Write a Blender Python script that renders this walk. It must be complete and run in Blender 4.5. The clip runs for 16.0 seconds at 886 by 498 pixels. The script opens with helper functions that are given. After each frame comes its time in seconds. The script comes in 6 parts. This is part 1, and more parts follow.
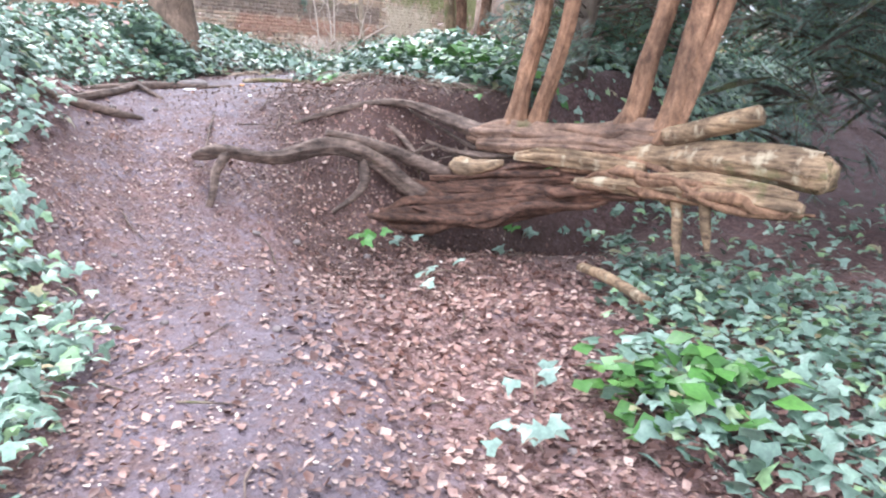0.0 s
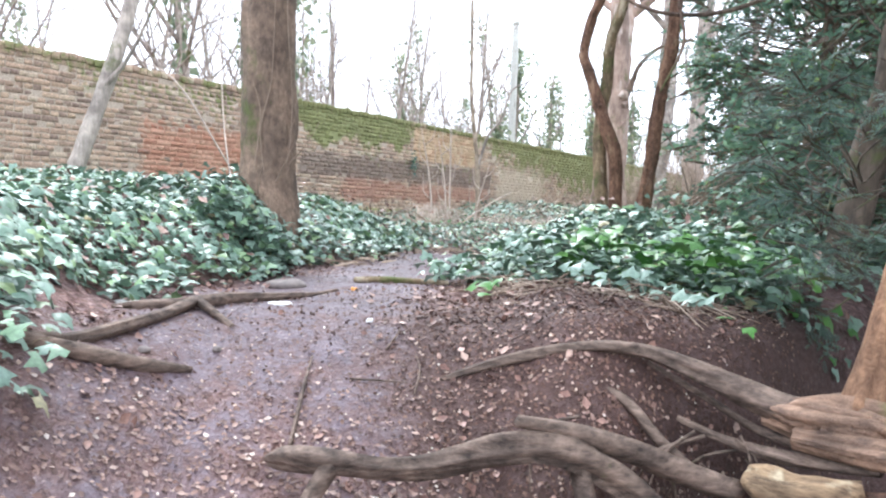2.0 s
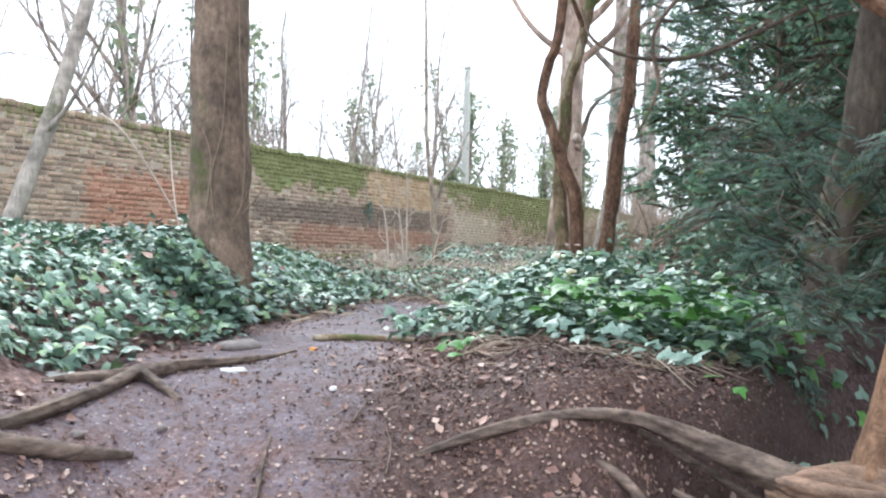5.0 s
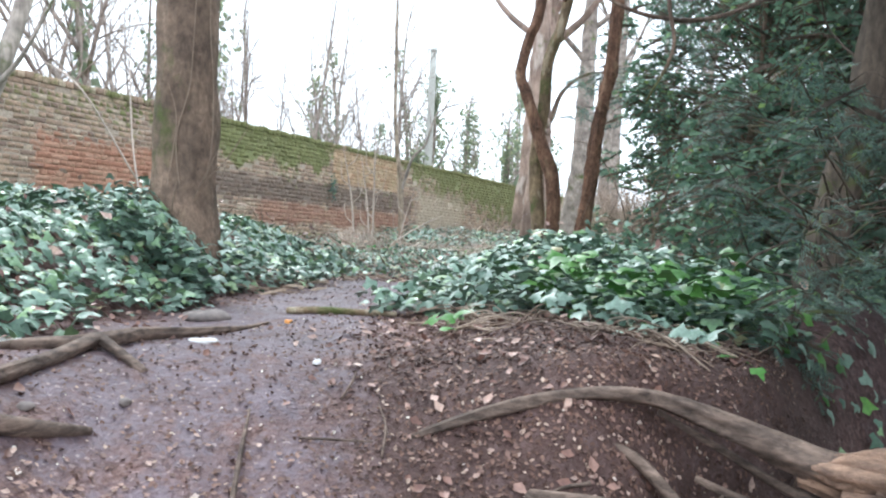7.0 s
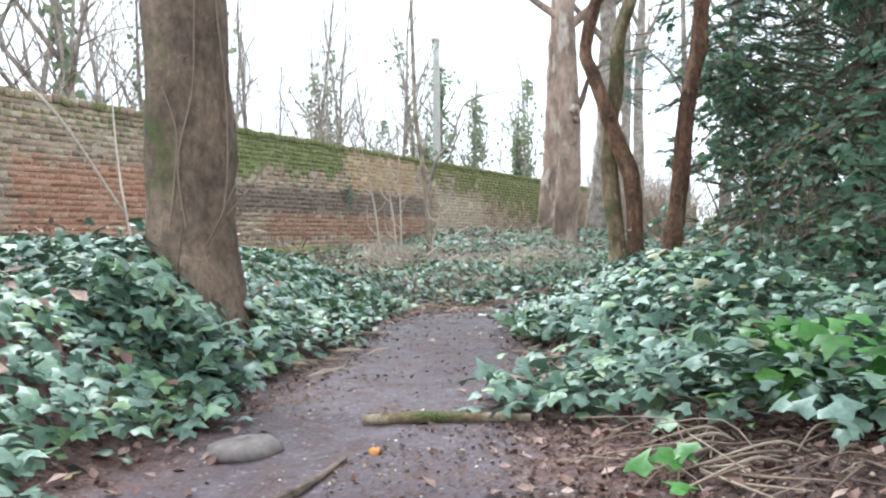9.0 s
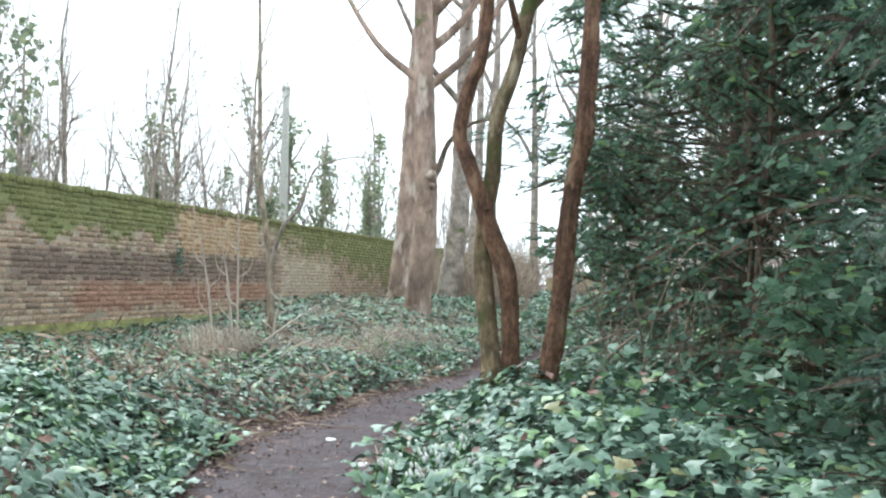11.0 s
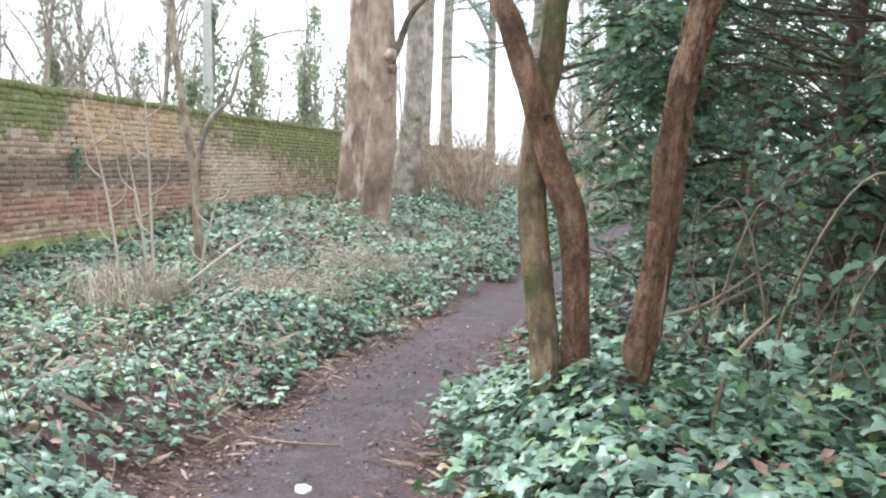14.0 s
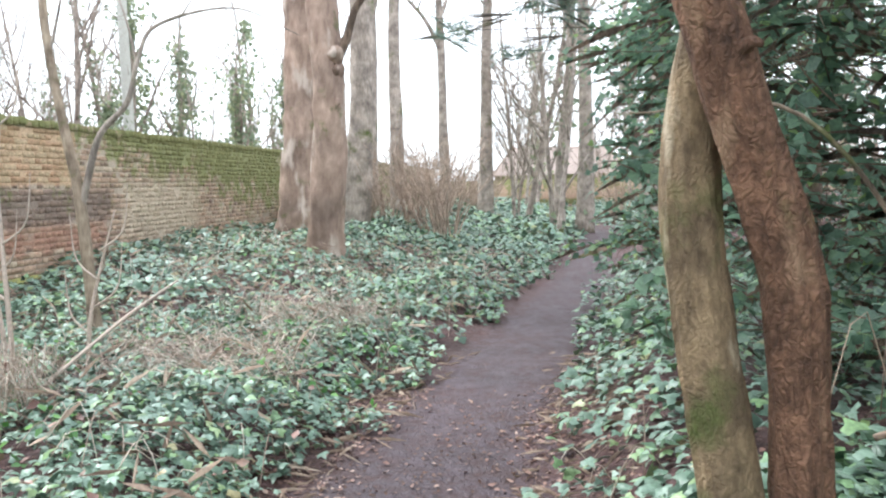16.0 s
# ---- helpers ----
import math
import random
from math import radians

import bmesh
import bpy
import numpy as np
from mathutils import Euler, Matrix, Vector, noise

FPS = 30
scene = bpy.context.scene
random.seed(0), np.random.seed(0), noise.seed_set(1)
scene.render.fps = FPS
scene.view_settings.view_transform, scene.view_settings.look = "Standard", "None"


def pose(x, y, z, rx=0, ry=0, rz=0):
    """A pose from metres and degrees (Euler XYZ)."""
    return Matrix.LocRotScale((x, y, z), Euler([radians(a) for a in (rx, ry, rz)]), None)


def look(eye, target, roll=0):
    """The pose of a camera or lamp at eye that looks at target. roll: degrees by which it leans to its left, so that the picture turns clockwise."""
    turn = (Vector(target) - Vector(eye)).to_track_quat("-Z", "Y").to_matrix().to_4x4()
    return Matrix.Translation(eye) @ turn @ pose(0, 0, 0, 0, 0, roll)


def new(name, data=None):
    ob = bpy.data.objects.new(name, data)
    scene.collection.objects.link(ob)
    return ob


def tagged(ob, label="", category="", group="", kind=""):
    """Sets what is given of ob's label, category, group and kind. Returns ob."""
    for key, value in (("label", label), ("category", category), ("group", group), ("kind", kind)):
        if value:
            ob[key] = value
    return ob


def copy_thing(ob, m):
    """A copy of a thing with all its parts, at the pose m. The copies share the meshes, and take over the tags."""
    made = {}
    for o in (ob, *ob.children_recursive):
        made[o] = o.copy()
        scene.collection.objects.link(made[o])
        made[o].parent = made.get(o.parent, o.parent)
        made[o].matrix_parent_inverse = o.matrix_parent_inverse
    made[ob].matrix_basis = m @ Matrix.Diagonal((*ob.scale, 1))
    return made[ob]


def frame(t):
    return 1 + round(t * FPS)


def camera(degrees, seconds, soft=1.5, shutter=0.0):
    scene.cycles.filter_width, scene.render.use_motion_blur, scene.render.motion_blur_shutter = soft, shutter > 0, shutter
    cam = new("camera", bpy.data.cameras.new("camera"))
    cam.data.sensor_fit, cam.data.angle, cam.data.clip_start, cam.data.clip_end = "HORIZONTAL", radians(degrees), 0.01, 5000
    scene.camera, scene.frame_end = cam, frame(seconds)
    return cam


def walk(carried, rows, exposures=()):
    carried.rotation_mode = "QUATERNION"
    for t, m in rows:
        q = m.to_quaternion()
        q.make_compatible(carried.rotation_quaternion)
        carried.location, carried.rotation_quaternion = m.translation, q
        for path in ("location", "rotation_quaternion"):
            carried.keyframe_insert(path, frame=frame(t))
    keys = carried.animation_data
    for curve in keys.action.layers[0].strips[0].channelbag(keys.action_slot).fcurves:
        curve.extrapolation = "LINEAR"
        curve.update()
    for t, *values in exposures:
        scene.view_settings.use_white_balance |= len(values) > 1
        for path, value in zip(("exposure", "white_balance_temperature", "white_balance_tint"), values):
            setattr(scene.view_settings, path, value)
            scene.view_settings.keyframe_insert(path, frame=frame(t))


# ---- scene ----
# ---------------------------------------------------------------- camera
cam = camera(60.9, 16.0, soft=2.2)
ROWS = [  # seconds, eye, a place looked at, roll
    (0, (0.086, -0.152, 1.199), (-0.809, 1.566, 0.702), 1.8),
    (0.5, (-0.249, 0.299, 1.221), (-1.158, 2.025, 0.78), 3.2),
    (1, (-0.704, 0.737, 1.223), (-1.715, 2.424, 0.859), 2.2),
    (1.5, (-1.151, 1.117, 1.3), (-2.259, 2.758, 1.019), 4.0),
    (2, (-1.52, 1.463, 1.379), (-2.655, 3.106, 1.277), 2.3),
    (2.5, (-1.678, 1.606, 1.405), (-2.695, 3.328, 1.372), 0.7),
    (3, (-1.699, 1.676, 1.413), (-2.707, 3.404, 1.418), 0.6),
    (3.5, (-1.705, 1.667, 1.407), (-2.721, 3.39, 1.413), 0.7),
    (4, (-1.702, 1.642, 1.439), (-2.74, 3.351, 1.433), 1.3),
    (6.5, (-1.808, 1.62, 1.405), (-2.822, 3.343, 1.446), 1.7),
    (7, (-1.982, 1.786, 1.344), (-2.919, 3.553, 1.324), 3.0),
    (7.5, (-2.277, 2.019, 1.403), (-3.265, 3.757, 1.361), 0.8),
    (8, (-2.555, 2.164, 1.488), (-3.541, 3.903, 1.423), -0.7),
    (8.2, (-2.642, 2.293, 1.465), (-3.6, 4.047, 1.401), -0.6),
    (10.3, (-3.596, 3.206, 1.906), (-4.518, 4.981, 1.925), 0.2),
    (10.5, (-3.588, 3.266, 1.93), (-4.334, 5.122, 1.957), 1.8),
    (11, (-3.585, 3.665, 2.029), (-4.15, 5.582, 2.117), 1.3),
    (11.5, (-3.75, 3.932, 2.09), (-4.29, 5.858, 2.137), 0.3),
    (12, (-3.87, 4.175, 2.195), (-4.305, 6.122, 2.058), 2.2),
    (12.5, (-3.974, 4.506, 2.268), (-4.353, 6.454, 2.024), 3.0),
    (13, (-4.241, 4.83, 2.338), (-4.666, 6.763, 2.056), 1.2),
    (13.5, (-4.405, 5.264, 2.331), (-4.787, 7.208, 2.064), 1.6),
    (14, (-4.652, 5.639, 2.344), (-5.04, 7.588, 2.126), 1.1),
    (14.5, (-4.793, 6.039, 2.339), (-5.081, 8.009, 2.149), 1.7),
    (15, (-4.945, 6.571, 2.315), (-5.229, 8.541, 2.121), 0.5),
    (15.5, (-5.171, 7.032, 2.336), (-5.423, 9.008, 2.149), 1.8),
    (16, (-5.335, 7.575, 2.319), (-5.58, 9.553, 2.149), -1.5),
]
walk(cam, [(t, look(eye, target, roll)) for t, eye, target, roll in ROWS],
     exposures=[(0.0, 1.56, 5750, 16), (0.6, 1.55, 5800, 13), (1.2, 1.55, 5800, 11), (2.0, 1.38, 5800, 10), (3.5, 1.17, 5800, 8), (6.5, 1.02, 5780, 6), (8.0, 0.98, 5780, 5), (10.5, 0.8, 5880, 1), (11.5, 0.79, 5880, 0), (12.0, 0.77, 5870, 0), (12.7, 0.95, 5850, 2), (14.0, 1.1, 5950, 5), (16.0, 1.15, 6050, 7)])

# ---------------------------------------------------------------- light: a bright overcast winter sky
world = bpy.data.worlds.new("overcast_sky")
scene.world = world
world.use_nodes = True
wn, wl = world.node_tree.nodes, world.node_tree.links
wn.clear()
sky = wn.new("ShaderNodeTexSky")
sky.sky_type, sky.sun_disc = "NISHITA", False
sky.sun_elevation, sky.sun_rotation = radians(48), radians(-60)
sky.air_density, sky.dust_density, sky.ozone_density = 1.0, 1.0, 1.0
grey = wn.new("ShaderNodeHueSaturation")
grey.inputs["Saturation"].default_value = 0.22
back = wn.new("ShaderNodeBackground")
back.inputs["Strength"].default_value = 0.15
wout = wn.new("ShaderNodeOutputWorld")
wl.new(sky.outputs[0], grey.inputs["Color"])
cloud = wn.new("ShaderNodeMix")  # a closed white cloud layer over the sky
cloud.data_type = "RGBA"
cloud.inputs["Factor"].default_value = 0.8
cloud.inputs["B"].default_value = (8.0, 8.2, 8.5, 1)
wl.new(grey.outputs[0], cloud.inputs["A"])
wl.new(cloud.outputs["Result"], back.inputs["Color"])
wl.new(back.outputs[0], wout.inputs["Surface"])
sun = new("sun", bpy.data.lights.new("sun", "SUN"))
sun.data.energy, sun.data.angle, sun.data.color = 1.5, radians(25), (1.0, 0.96, 0.9)
sun.matrix_basis = look((-8, 6, 12), (0, 0, 0))


# ---------------------------------------------------------------- small tools
def shader(name):
    m = bpy.data.materials.new(name)
    m.use_nodes = True
    n, l = m.node_tree.nodes, m.node_tree.links
    return m, n, l, n["Principled BSDF"]


def ramp(n, stops):
    r = n.new("ShaderNodeValToRGB")
    while len(r.color_ramp.elements) < len(stops):
        r.color_ramp.elements.new(0.5)
    for e, (p, c) in zip(r.color_ramp.elements, stops):
        e.position, e.color = p, (*c, 1)
    return r


def noise_tex(n, l, scale, detail=4.0, coords="Object", stretch=None, rough=0.55):
    tc = n.new("ShaderNodeTexCoord")
    t = n.new("ShaderNodeTexNoise")
    t.inputs["Scale"].default_value, t.inputs["Detail"].default_value, t.inputs["Roughness"].default_value = scale, detail, rough
    out = tc.outputs[coords]
    if stretch:
        mp = n.new("ShaderNodeMapping")
        mp.inputs["Scale"].default_value = stretch
        l.new(out, mp.inputs["Vector"])
        out = mp.outputs["Vector"]
    l.new(out, t.inputs["Vector"])
    return t


def mix(n, l, fac, a, b, kind="MIX"):
    m = n.new("ShaderNodeMix")
    m.data_type, m.blend_type = "RGBA", kind
    for socket, v in ((m.inputs["Factor"], fac), (m.inputs["A"], a), (m.inputs["B"], b)):
        if isinstance(v, (int, float)):
            socket.default_value = v
        elif isinstance(v, tuple):
            socket.default_value = (*v, 1)
        else:
            l.new(v, socket)
    return m.outputs["Result"]


def bump(n, l, bsdf, height, strength, distance=0.01):
    b = n.new("ShaderNodeBump")
    b.inputs["Strength"].default_value, b.inputs["Distance"].default_value = strength, distance
    l.new(height, b.inputs["Height"])
    l.new(b.outputs[0], bsdf.inputs["Normal"])


def math_node(n, l, op, a, b=None, clamp=False):
    m = n.new("ShaderNodeMath")
    m.operation, m.use_clamp = op, clamp
    for k, v in enumerate((a, b)):
        if v is None:
            continue
        if isinstance(v, (int, float)):
            m.inputs[k].default_value = v
        else:
            l.new(v, m.inputs[k])
    return m.outputs[0]


def np_mesh(name, V, F):
    """A mesh from arrays of places and of equal-sided faces."""
    V, F = np.asarray(V, np.float32), np.asarray(F, np.int32)
    me = bpy.data.meshes.new(name)
    me.vertices.add(len(V))
    me.vertices.foreach_set("co", V.ravel())
    me.loops.add(F.size)
    me.loops.foreach_set("vertex_index", F.ravel())
    me.polygons.add(len(F))
    me.polygons.foreach_set("loop_start", np.arange(len(F), dtype=np.int32) * F.shape[1])
    me.update(calc_edges=True)
    return me


def put(name, V, F, material, parent=None, label="", smooth=True):
    """One mesh object, top-level or a part of parent."""
    me = np_mesh(name, V, F)
    me.materials.append(material)
    if smooth:
        me.polygons.foreach_set("use_smooth", np.ones(len(me.polygons), bool))
    ob = new(name, me)
    if parent is not None:
        ob.parent = parent
    if label:
        tagged(ob, label)
    return ob


def empty(name, where=(0, 0, 0)):
    ob = new(name)
    ob.empty_display_size = 0.1
    ob.location = where
    return ob


def smoothstep(a, b, x):
    t = np.clip((x - a) / (b - a), 0, 1)
    return t * t * (3 - 2 * t)


LATTICE = np.random.RandomState(7).rand(256, 256)


def vnoise(x, y):
    """Smooth noise over the plane, 0 to 1."""
    xi, yi = np.floor(x).astype(int), np.floor(y).astype(int)
    fx, fy = x - xi, y - yi
    fx, fy = fx * fx * (3 - 2 * fx), fy * fy * (3 - 2 * fy)
    a, b = LATTICE[xi % 256, yi % 256], LATTICE[(xi + 1) % 256, yi % 256]
    c, d = LATTICE[xi % 256, (yi + 1) % 256], LATTICE[(xi + 1) % 256, (yi + 1) % 256]
    return (a * (1 - fx) + b * fx) * (1 - fy) + (c * (1 - fx) + d * fx) * fy


def spline(points, count):
    """Catmull-Rom through rows of numbers."""
    P = np.array(points, float)
    P = np.vstack([2 * P[0] - P[1], P, 2 * P[-1] - P[-2]])
    u = np.linspace(0, len(P) - 3 - 1e-6, count)
    k, t = u.astype(int), (u % 1)[:, None]
    a, b, c, d = P[k], P[k + 1], P[k + 2], P[k + 3]
    return 0.5 * (2 * b + (c - a) * t + (2 * a - 5 * b + 4 * c - d) * t * t + (3 * b - a - 3 * c + d) * t ** 3)


def tube(points, seg=10, rings=24, rough=0.0, lumps=0.0, flutes=0, twist=0.0, seed=0.0, grain=0.0):
    """Verts and quads of a limb through rows of x, y, z, radius: rough is the bark's relief, lumps its swellings, flutes its ribs."""
    S = spline(points, rings)
    C, R = S[:, :3], np.maximum(S[:, 3], 0.0008)
    T = np.gradient(C, axis=0)
    T /= np.linalg.norm(T, axis=1)[:, None] + 1e-9
    up = np.array([0.31, 0.17, 0.93]) if abs(T[0] @ (0.31, 0.17, 0.93)) < 0.8 else np.array([0.95, 0.2, 0.1])
    N = np.empty_like(C)
    n = np.cross(T[0], up)
    for i in range(rings):
        n = n - T[i] * (n @ T[i])
        n /= np.linalg.norm(n) + 1e-9
        N[i] = n
    B = np.cross(T, N)
    ang = np.linspace(0, 2 * np.pi, seg, endpoint=False)[None] + np.linspace(0, twist, rings)[:, None]
    along = np.r_[0, np.cumsum(np.linalg.norm(np.diff(C, axis=0), axis=1))][:, None]
    f = np.ones((rings, seg))
    if rough:
        f += rough * (vnoise(ang * seg / 7 + seed, along * 5 + seed * 3) - 0.5) * 2
        f += rough * (vnoise(ang * seg / 3 + seed * 2, along * 17) - 0.5)
    if lumps:
        f += lumps * (vnoise(ang * 1.3 + seed * 5, along * 3.1 + seed) - 0.5) * 2
    if flutes:
        f += 0.16 * np.sin(flutes * ang + 2.5 * vnoise(ang * 0 + seed, along * 2) + seed) + 0.07 * np.sin((flutes * 2 + 1) * ang + seed * 2)
    if grain:  # long ridges and cracks along the wood
        base_a = ang - np.linspace(0, twist, rings)[:, None]
        for k, w in ((2.2, 1.0), (5.0, 0.6), (11.0, 0.3)):
            q = vnoise(np.cos(base_a) * k + 40 + seed + 0.8 * along, np.sin(base_a) * k + 60 + 0.5 * along)
            f += grain * w * (1 - 2.4 * np.abs(q - 0.5) - 0.4)
    V = C[:, None] + (np.cos(ang)[..., None] * N[:, None] + np.sin(ang)[..., None] * B[:, None]) * (R[:, None] * f)[..., None]
    V = V.reshape(-1, 3)
    i, j = np.meshgrid(np.arange(rings - 1), np.arange(seg), indexing="ij")
    j2 = (j + 1) % seg
    F = np.stack([i * seg + j, i * seg + j2, (i + 1) * seg + j2, (i + 1) * seg + j], -1).reshape(-1, 4)
    caps, extra = [], []
    for base, centre, flip in ((0, C[0], True), ((rings - 1) * seg, C[-1], False)):
        k = len(V) + len(extra)
        extra.append(centre)
        for j in range(0, seg - seg % 2, 2):
            q = [base + j, base + (j + 1) % seg, base + (j + 2) % seg, k]
            caps.append(q[::-1] if flip else q)
        if seg % 2:
            caps.append([base + seg - 1, base, k, k])
    return np.vstack([V, extra]), np.vstack([F, [c for c in caps if len(set(c)) == 4]])


def join(pieces):
    Vs, Fs, k = [], [], 0
    for V, F in pieces:
        Vs.append(V)
        Fs.append(F + k)
        k += len(V)
    return np.vstack(Vs), np.vstack(Fs)


def scatter(centres, normals, sizes, spin, shape, faces):
    """Copies of a small leaf shape (in its own x, y, z) laid at places with normals, all in two arrays."""
    N = normals / (np.linalg.norm(normals, axis=1)[:, None] + 1e-9)
    ref = np.where(np.abs(N[:, 2:3]) > 0.9, [[1.0, 0, 0]], [[0, 0, 1.0]])
    A = np.cross(ref, N)
    A /= np.linalg.norm(A, axis=1)[:, None] + 1e-9
    B = np.cross(N, A)
    c, s = np.cos(spin)[:, None], np.sin(spin)[:, None]
    X, Y = A * c + B * s, B * c - A * s
    V = centres[:, None] + sizes[:, None, None] * (shape[None, :, 0:1] * X[:, None] + shape[None, :, 1:2] * Y[:, None] + shape[None, :, 2:3] * N[:, None])
    F = np.asarray(faces)[None] + (np.arange(len(centres)) * len(shape))[:, None, None]
    return V.reshape(-1, 3), F.reshape(-1, len(faces[0]))


# leaf shapes: x along the leaf
IVY = np.array([(0, 0, 0.06), (-0.1, -0.42, -0.04), (0.3, -0.5, -0.08), (0.42, -0.22, 0.02), (0.95, 0, -0.12), (0.42, 0.22, 0.02), (0.3, 0.5, -0.08), (-0.1, 0.42, -0.04), (-0.02, 0, 0.02)], float)
SIMPLE = np.array([(-0.1, 0, 0.03), (0.25, -0.45, -0.06), (0.95, 0, -0.1), (0.25, 0.45, -0.06), (0.35, 0, 0.05)], float)
SIMPLE_F = [(0, 1, 4), (1, 2, 4), (2, 3, 4), (3, 0, 4)]
IVY_F = [(0, 1, 2), (0, 2, 3), (0, 3, 4), (0, 4, 5), (0, 5, 6), (0, 6, 7), (0, 7, 8), (0, 8, 1)]
OVAL = np.array([(0, 0, 0), (0.4, -0.24, 0.07), (0.4, 0, 0), (0.4, 0.24, 0.07), (1, 0, -0.1)], float)
OVAL_F = [(0, 1, 2), (0, 2, 3), (1, 4, 2), (2, 4, 3)]
CURL = np.array([(-0.5, 0, 0.05), (-0.1, -0.36, 0.2), (0, 0, 0), (-0.1, 0.36, 0.16), (0.25, -0.22, 0.1), (0.25, 0.25, 0.14), (0.6, 0.05, 0.12)], float)
CURL_F = [(0, 1, 2), (0, 2, 3), (1, 4, 2), (2, 5, 3), (4, 6, 2), (2, 6, 5)]

rng = np.random.RandomState(11)

# ---------------------------------------------------------------- the lie of the land
PATH = np.array([(0.4, -1.2), (-0.7, 0.55), (-1.45, 1.42), (-2.25, 2.12), (-3.15, 2.8), (-3.8, 3.45), (-4.2, 4.1), (-4.5, 4.9), (-4.9, 6.0), (-5.57, 7.5), (-5.93, 9.1), (-5.95, 10.4), (-5.88, 11.6), (-5.69, 13.0), (-5.31, 15.2), (-4.97, 17.3), (-4.55, 20.2), (-4.1, 24.0), (-3.5, 32.0), (-3.3, 60.0)])
PATHW = np.array([0.55, 0.52, 0.5, 0.5, 0.5, 0.5, 0.5, 0.46, 0.44, 0.45, 0.45, 0.45, 0.45, 0.43, 0.42, 0.39, 0.36, 0.36, 0.4, 0.4])
PLINE = spline(np.c_[PATH, PATHW], 260)


def path_off(x, y):
    """How far a place lies outside the trodden path (negative on it)."""
    best = np.full(np.shape(x), 1e9)
    for px, py, w in PLINE:
        best = np.minimum(best, np.hypot(x - px, y - py) - w)
    return best


def ground_z(x, y, fine=True):
    x, y = np.asarray(x, float), np.asarray(y, float)
    s, r = -0.72 * x + 0.69 * y, 0.69 * x + 0.72 * y
    lo = np.interp(r, [-3, -0.8, -0.3, 0.3, 0.7, 1.1, 1.7, 2.4, 4, 8], [2.2, 2.5, 3.0, 3.3, 3.7, 4.0, 4.4, 4.7, 5.3, 6])
    hi = np.interp(r, [-3, -0.8, -0.3, 0.3, 0.7, 1.1, 1.7, 2.4, 4, 8], [4.6, 4.9, 5.7, 5.6, 5.3, 5.0, 4.85, 5.3, 6.4, 9])
    rise = smoothstep(0, 1, (s - lo) / (hi - lo))
    z = 0.0 + (0.89 + 0.04 * smoothstep(4.2, 5.2, y)) * rise
    z = z + 0.09 * smoothstep(0.3, 2.6, s) * (1 - rise) * smoothstep(0.9, 0.2, r)
    z = z - 0.12 * smoothstep(1.5, 3.5, r) * (1 - rise)
    z = z + rise * (0.06 * smoothstep(5.5, 4.2, y) * smoothstep(0.8, 1.3, r) - 0.12 * smoothstep(7.5, 10, y))
    off = path_off(x, y)
    z = z + (0.14 * smoothstep(0.2, 1.0, off) + 0.12 * smoothstep(1.0, 5.0, off)) * smoothstep(3.2, 4.6, s) * smoothstep(2.2, 0.4, r - np.maximum(0, y - 6))
    z = z + 0.2 * smoothstep(-0.6, -1.3, r) * smoothstep(1.4, 3.2, s) * smoothstep(7, 4.5, s)
    z = z + 0.3 * smoothstep(2.5, 14.0, np.hypot(x - 3, y - 3)) * (x > 0) * smoothstep(0, 4, x)
    west = x < np.interp(y, PATH[:, 1], PATH[:, 0])
    z = z + west * smoothstep(0.1, 0.9, off) * smoothstep(3.6, 5.0, s) * (0.06 + 0.17 * smoothstep(10, 6.5, y))
    z = z + west * 0.3 * smoothstep(13, 18, y) * smoothstep(1.2, 3.5, off)
    z = z + ~west * 0.16 * smoothstep(0.1, 0.9, off) * smoothstep(5.3, 7.3, y) * smoothstep(9, 3, off)
    z = z - 0.42 * np.exp(-((x + 2.16) ** 2 + (y - 4.34) ** 2) / 0.07) - 0.4 * np.exp(-((x + 1.72) / 0.32) ** 2 - ((y - 5.15) / 0.5) ** 2)  # hollows under the roots
    if fine:
        rough = 0.35 + 0.65 * smoothstep(-0.4, 0.3, off)
        z = z + 0.05 * rough * (vnoise(x * 2.3 + 9, y * 2.3) - 0.5) + 0.024 * rough * (vnoise(x * 7, y * 7 + 5) - 0.5) + 0.014 * (vnoise(x * 21, y * 21) - 0.5)
    return z


def steps(*spans):
    """Grid lines: (from, to, step) one after another."""
    return np.unique(np.concatenate([np.arange(a, b, d) for a, b, d in spans] + [[spans[-1][1]]]).round(4))


xs = steps((-2500, -300, 400), (-300, -60, 40), (-60, -12, 2.0), (-12, -7, 0.14), (-7, 1.5, 0.05), (1.5, 6, 0.3), (6, 60, 3), (60, 300, 40), (300, 2500, 400))
ys = steps((-2500, -300, 400), (-300, -40, 40), (-40, -3, 2), (-3, -0.5, 0.15), (-0.5, 7.5, 0.05), (7.5, 14, 0.1), (14, 26, 0.25), (26, 60, 2), (60, 300, 40), (300, 2500, 400))
GX, GY = np.meshgrid(xs, ys)
GZ = ground_z(GX, GY)
nx, ny = len(xs), len(ys)
gi, gj = np.meshgrid(np.arange(ny - 1), np.arange(nx - 1), indexing="ij")
GF = np.stack([gi * nx + gj, gi * nx + gj + 1, (gi + 1) * nx + gj + 1, (gi + 1) * nx + gj], -1).reshape(-1, 4)

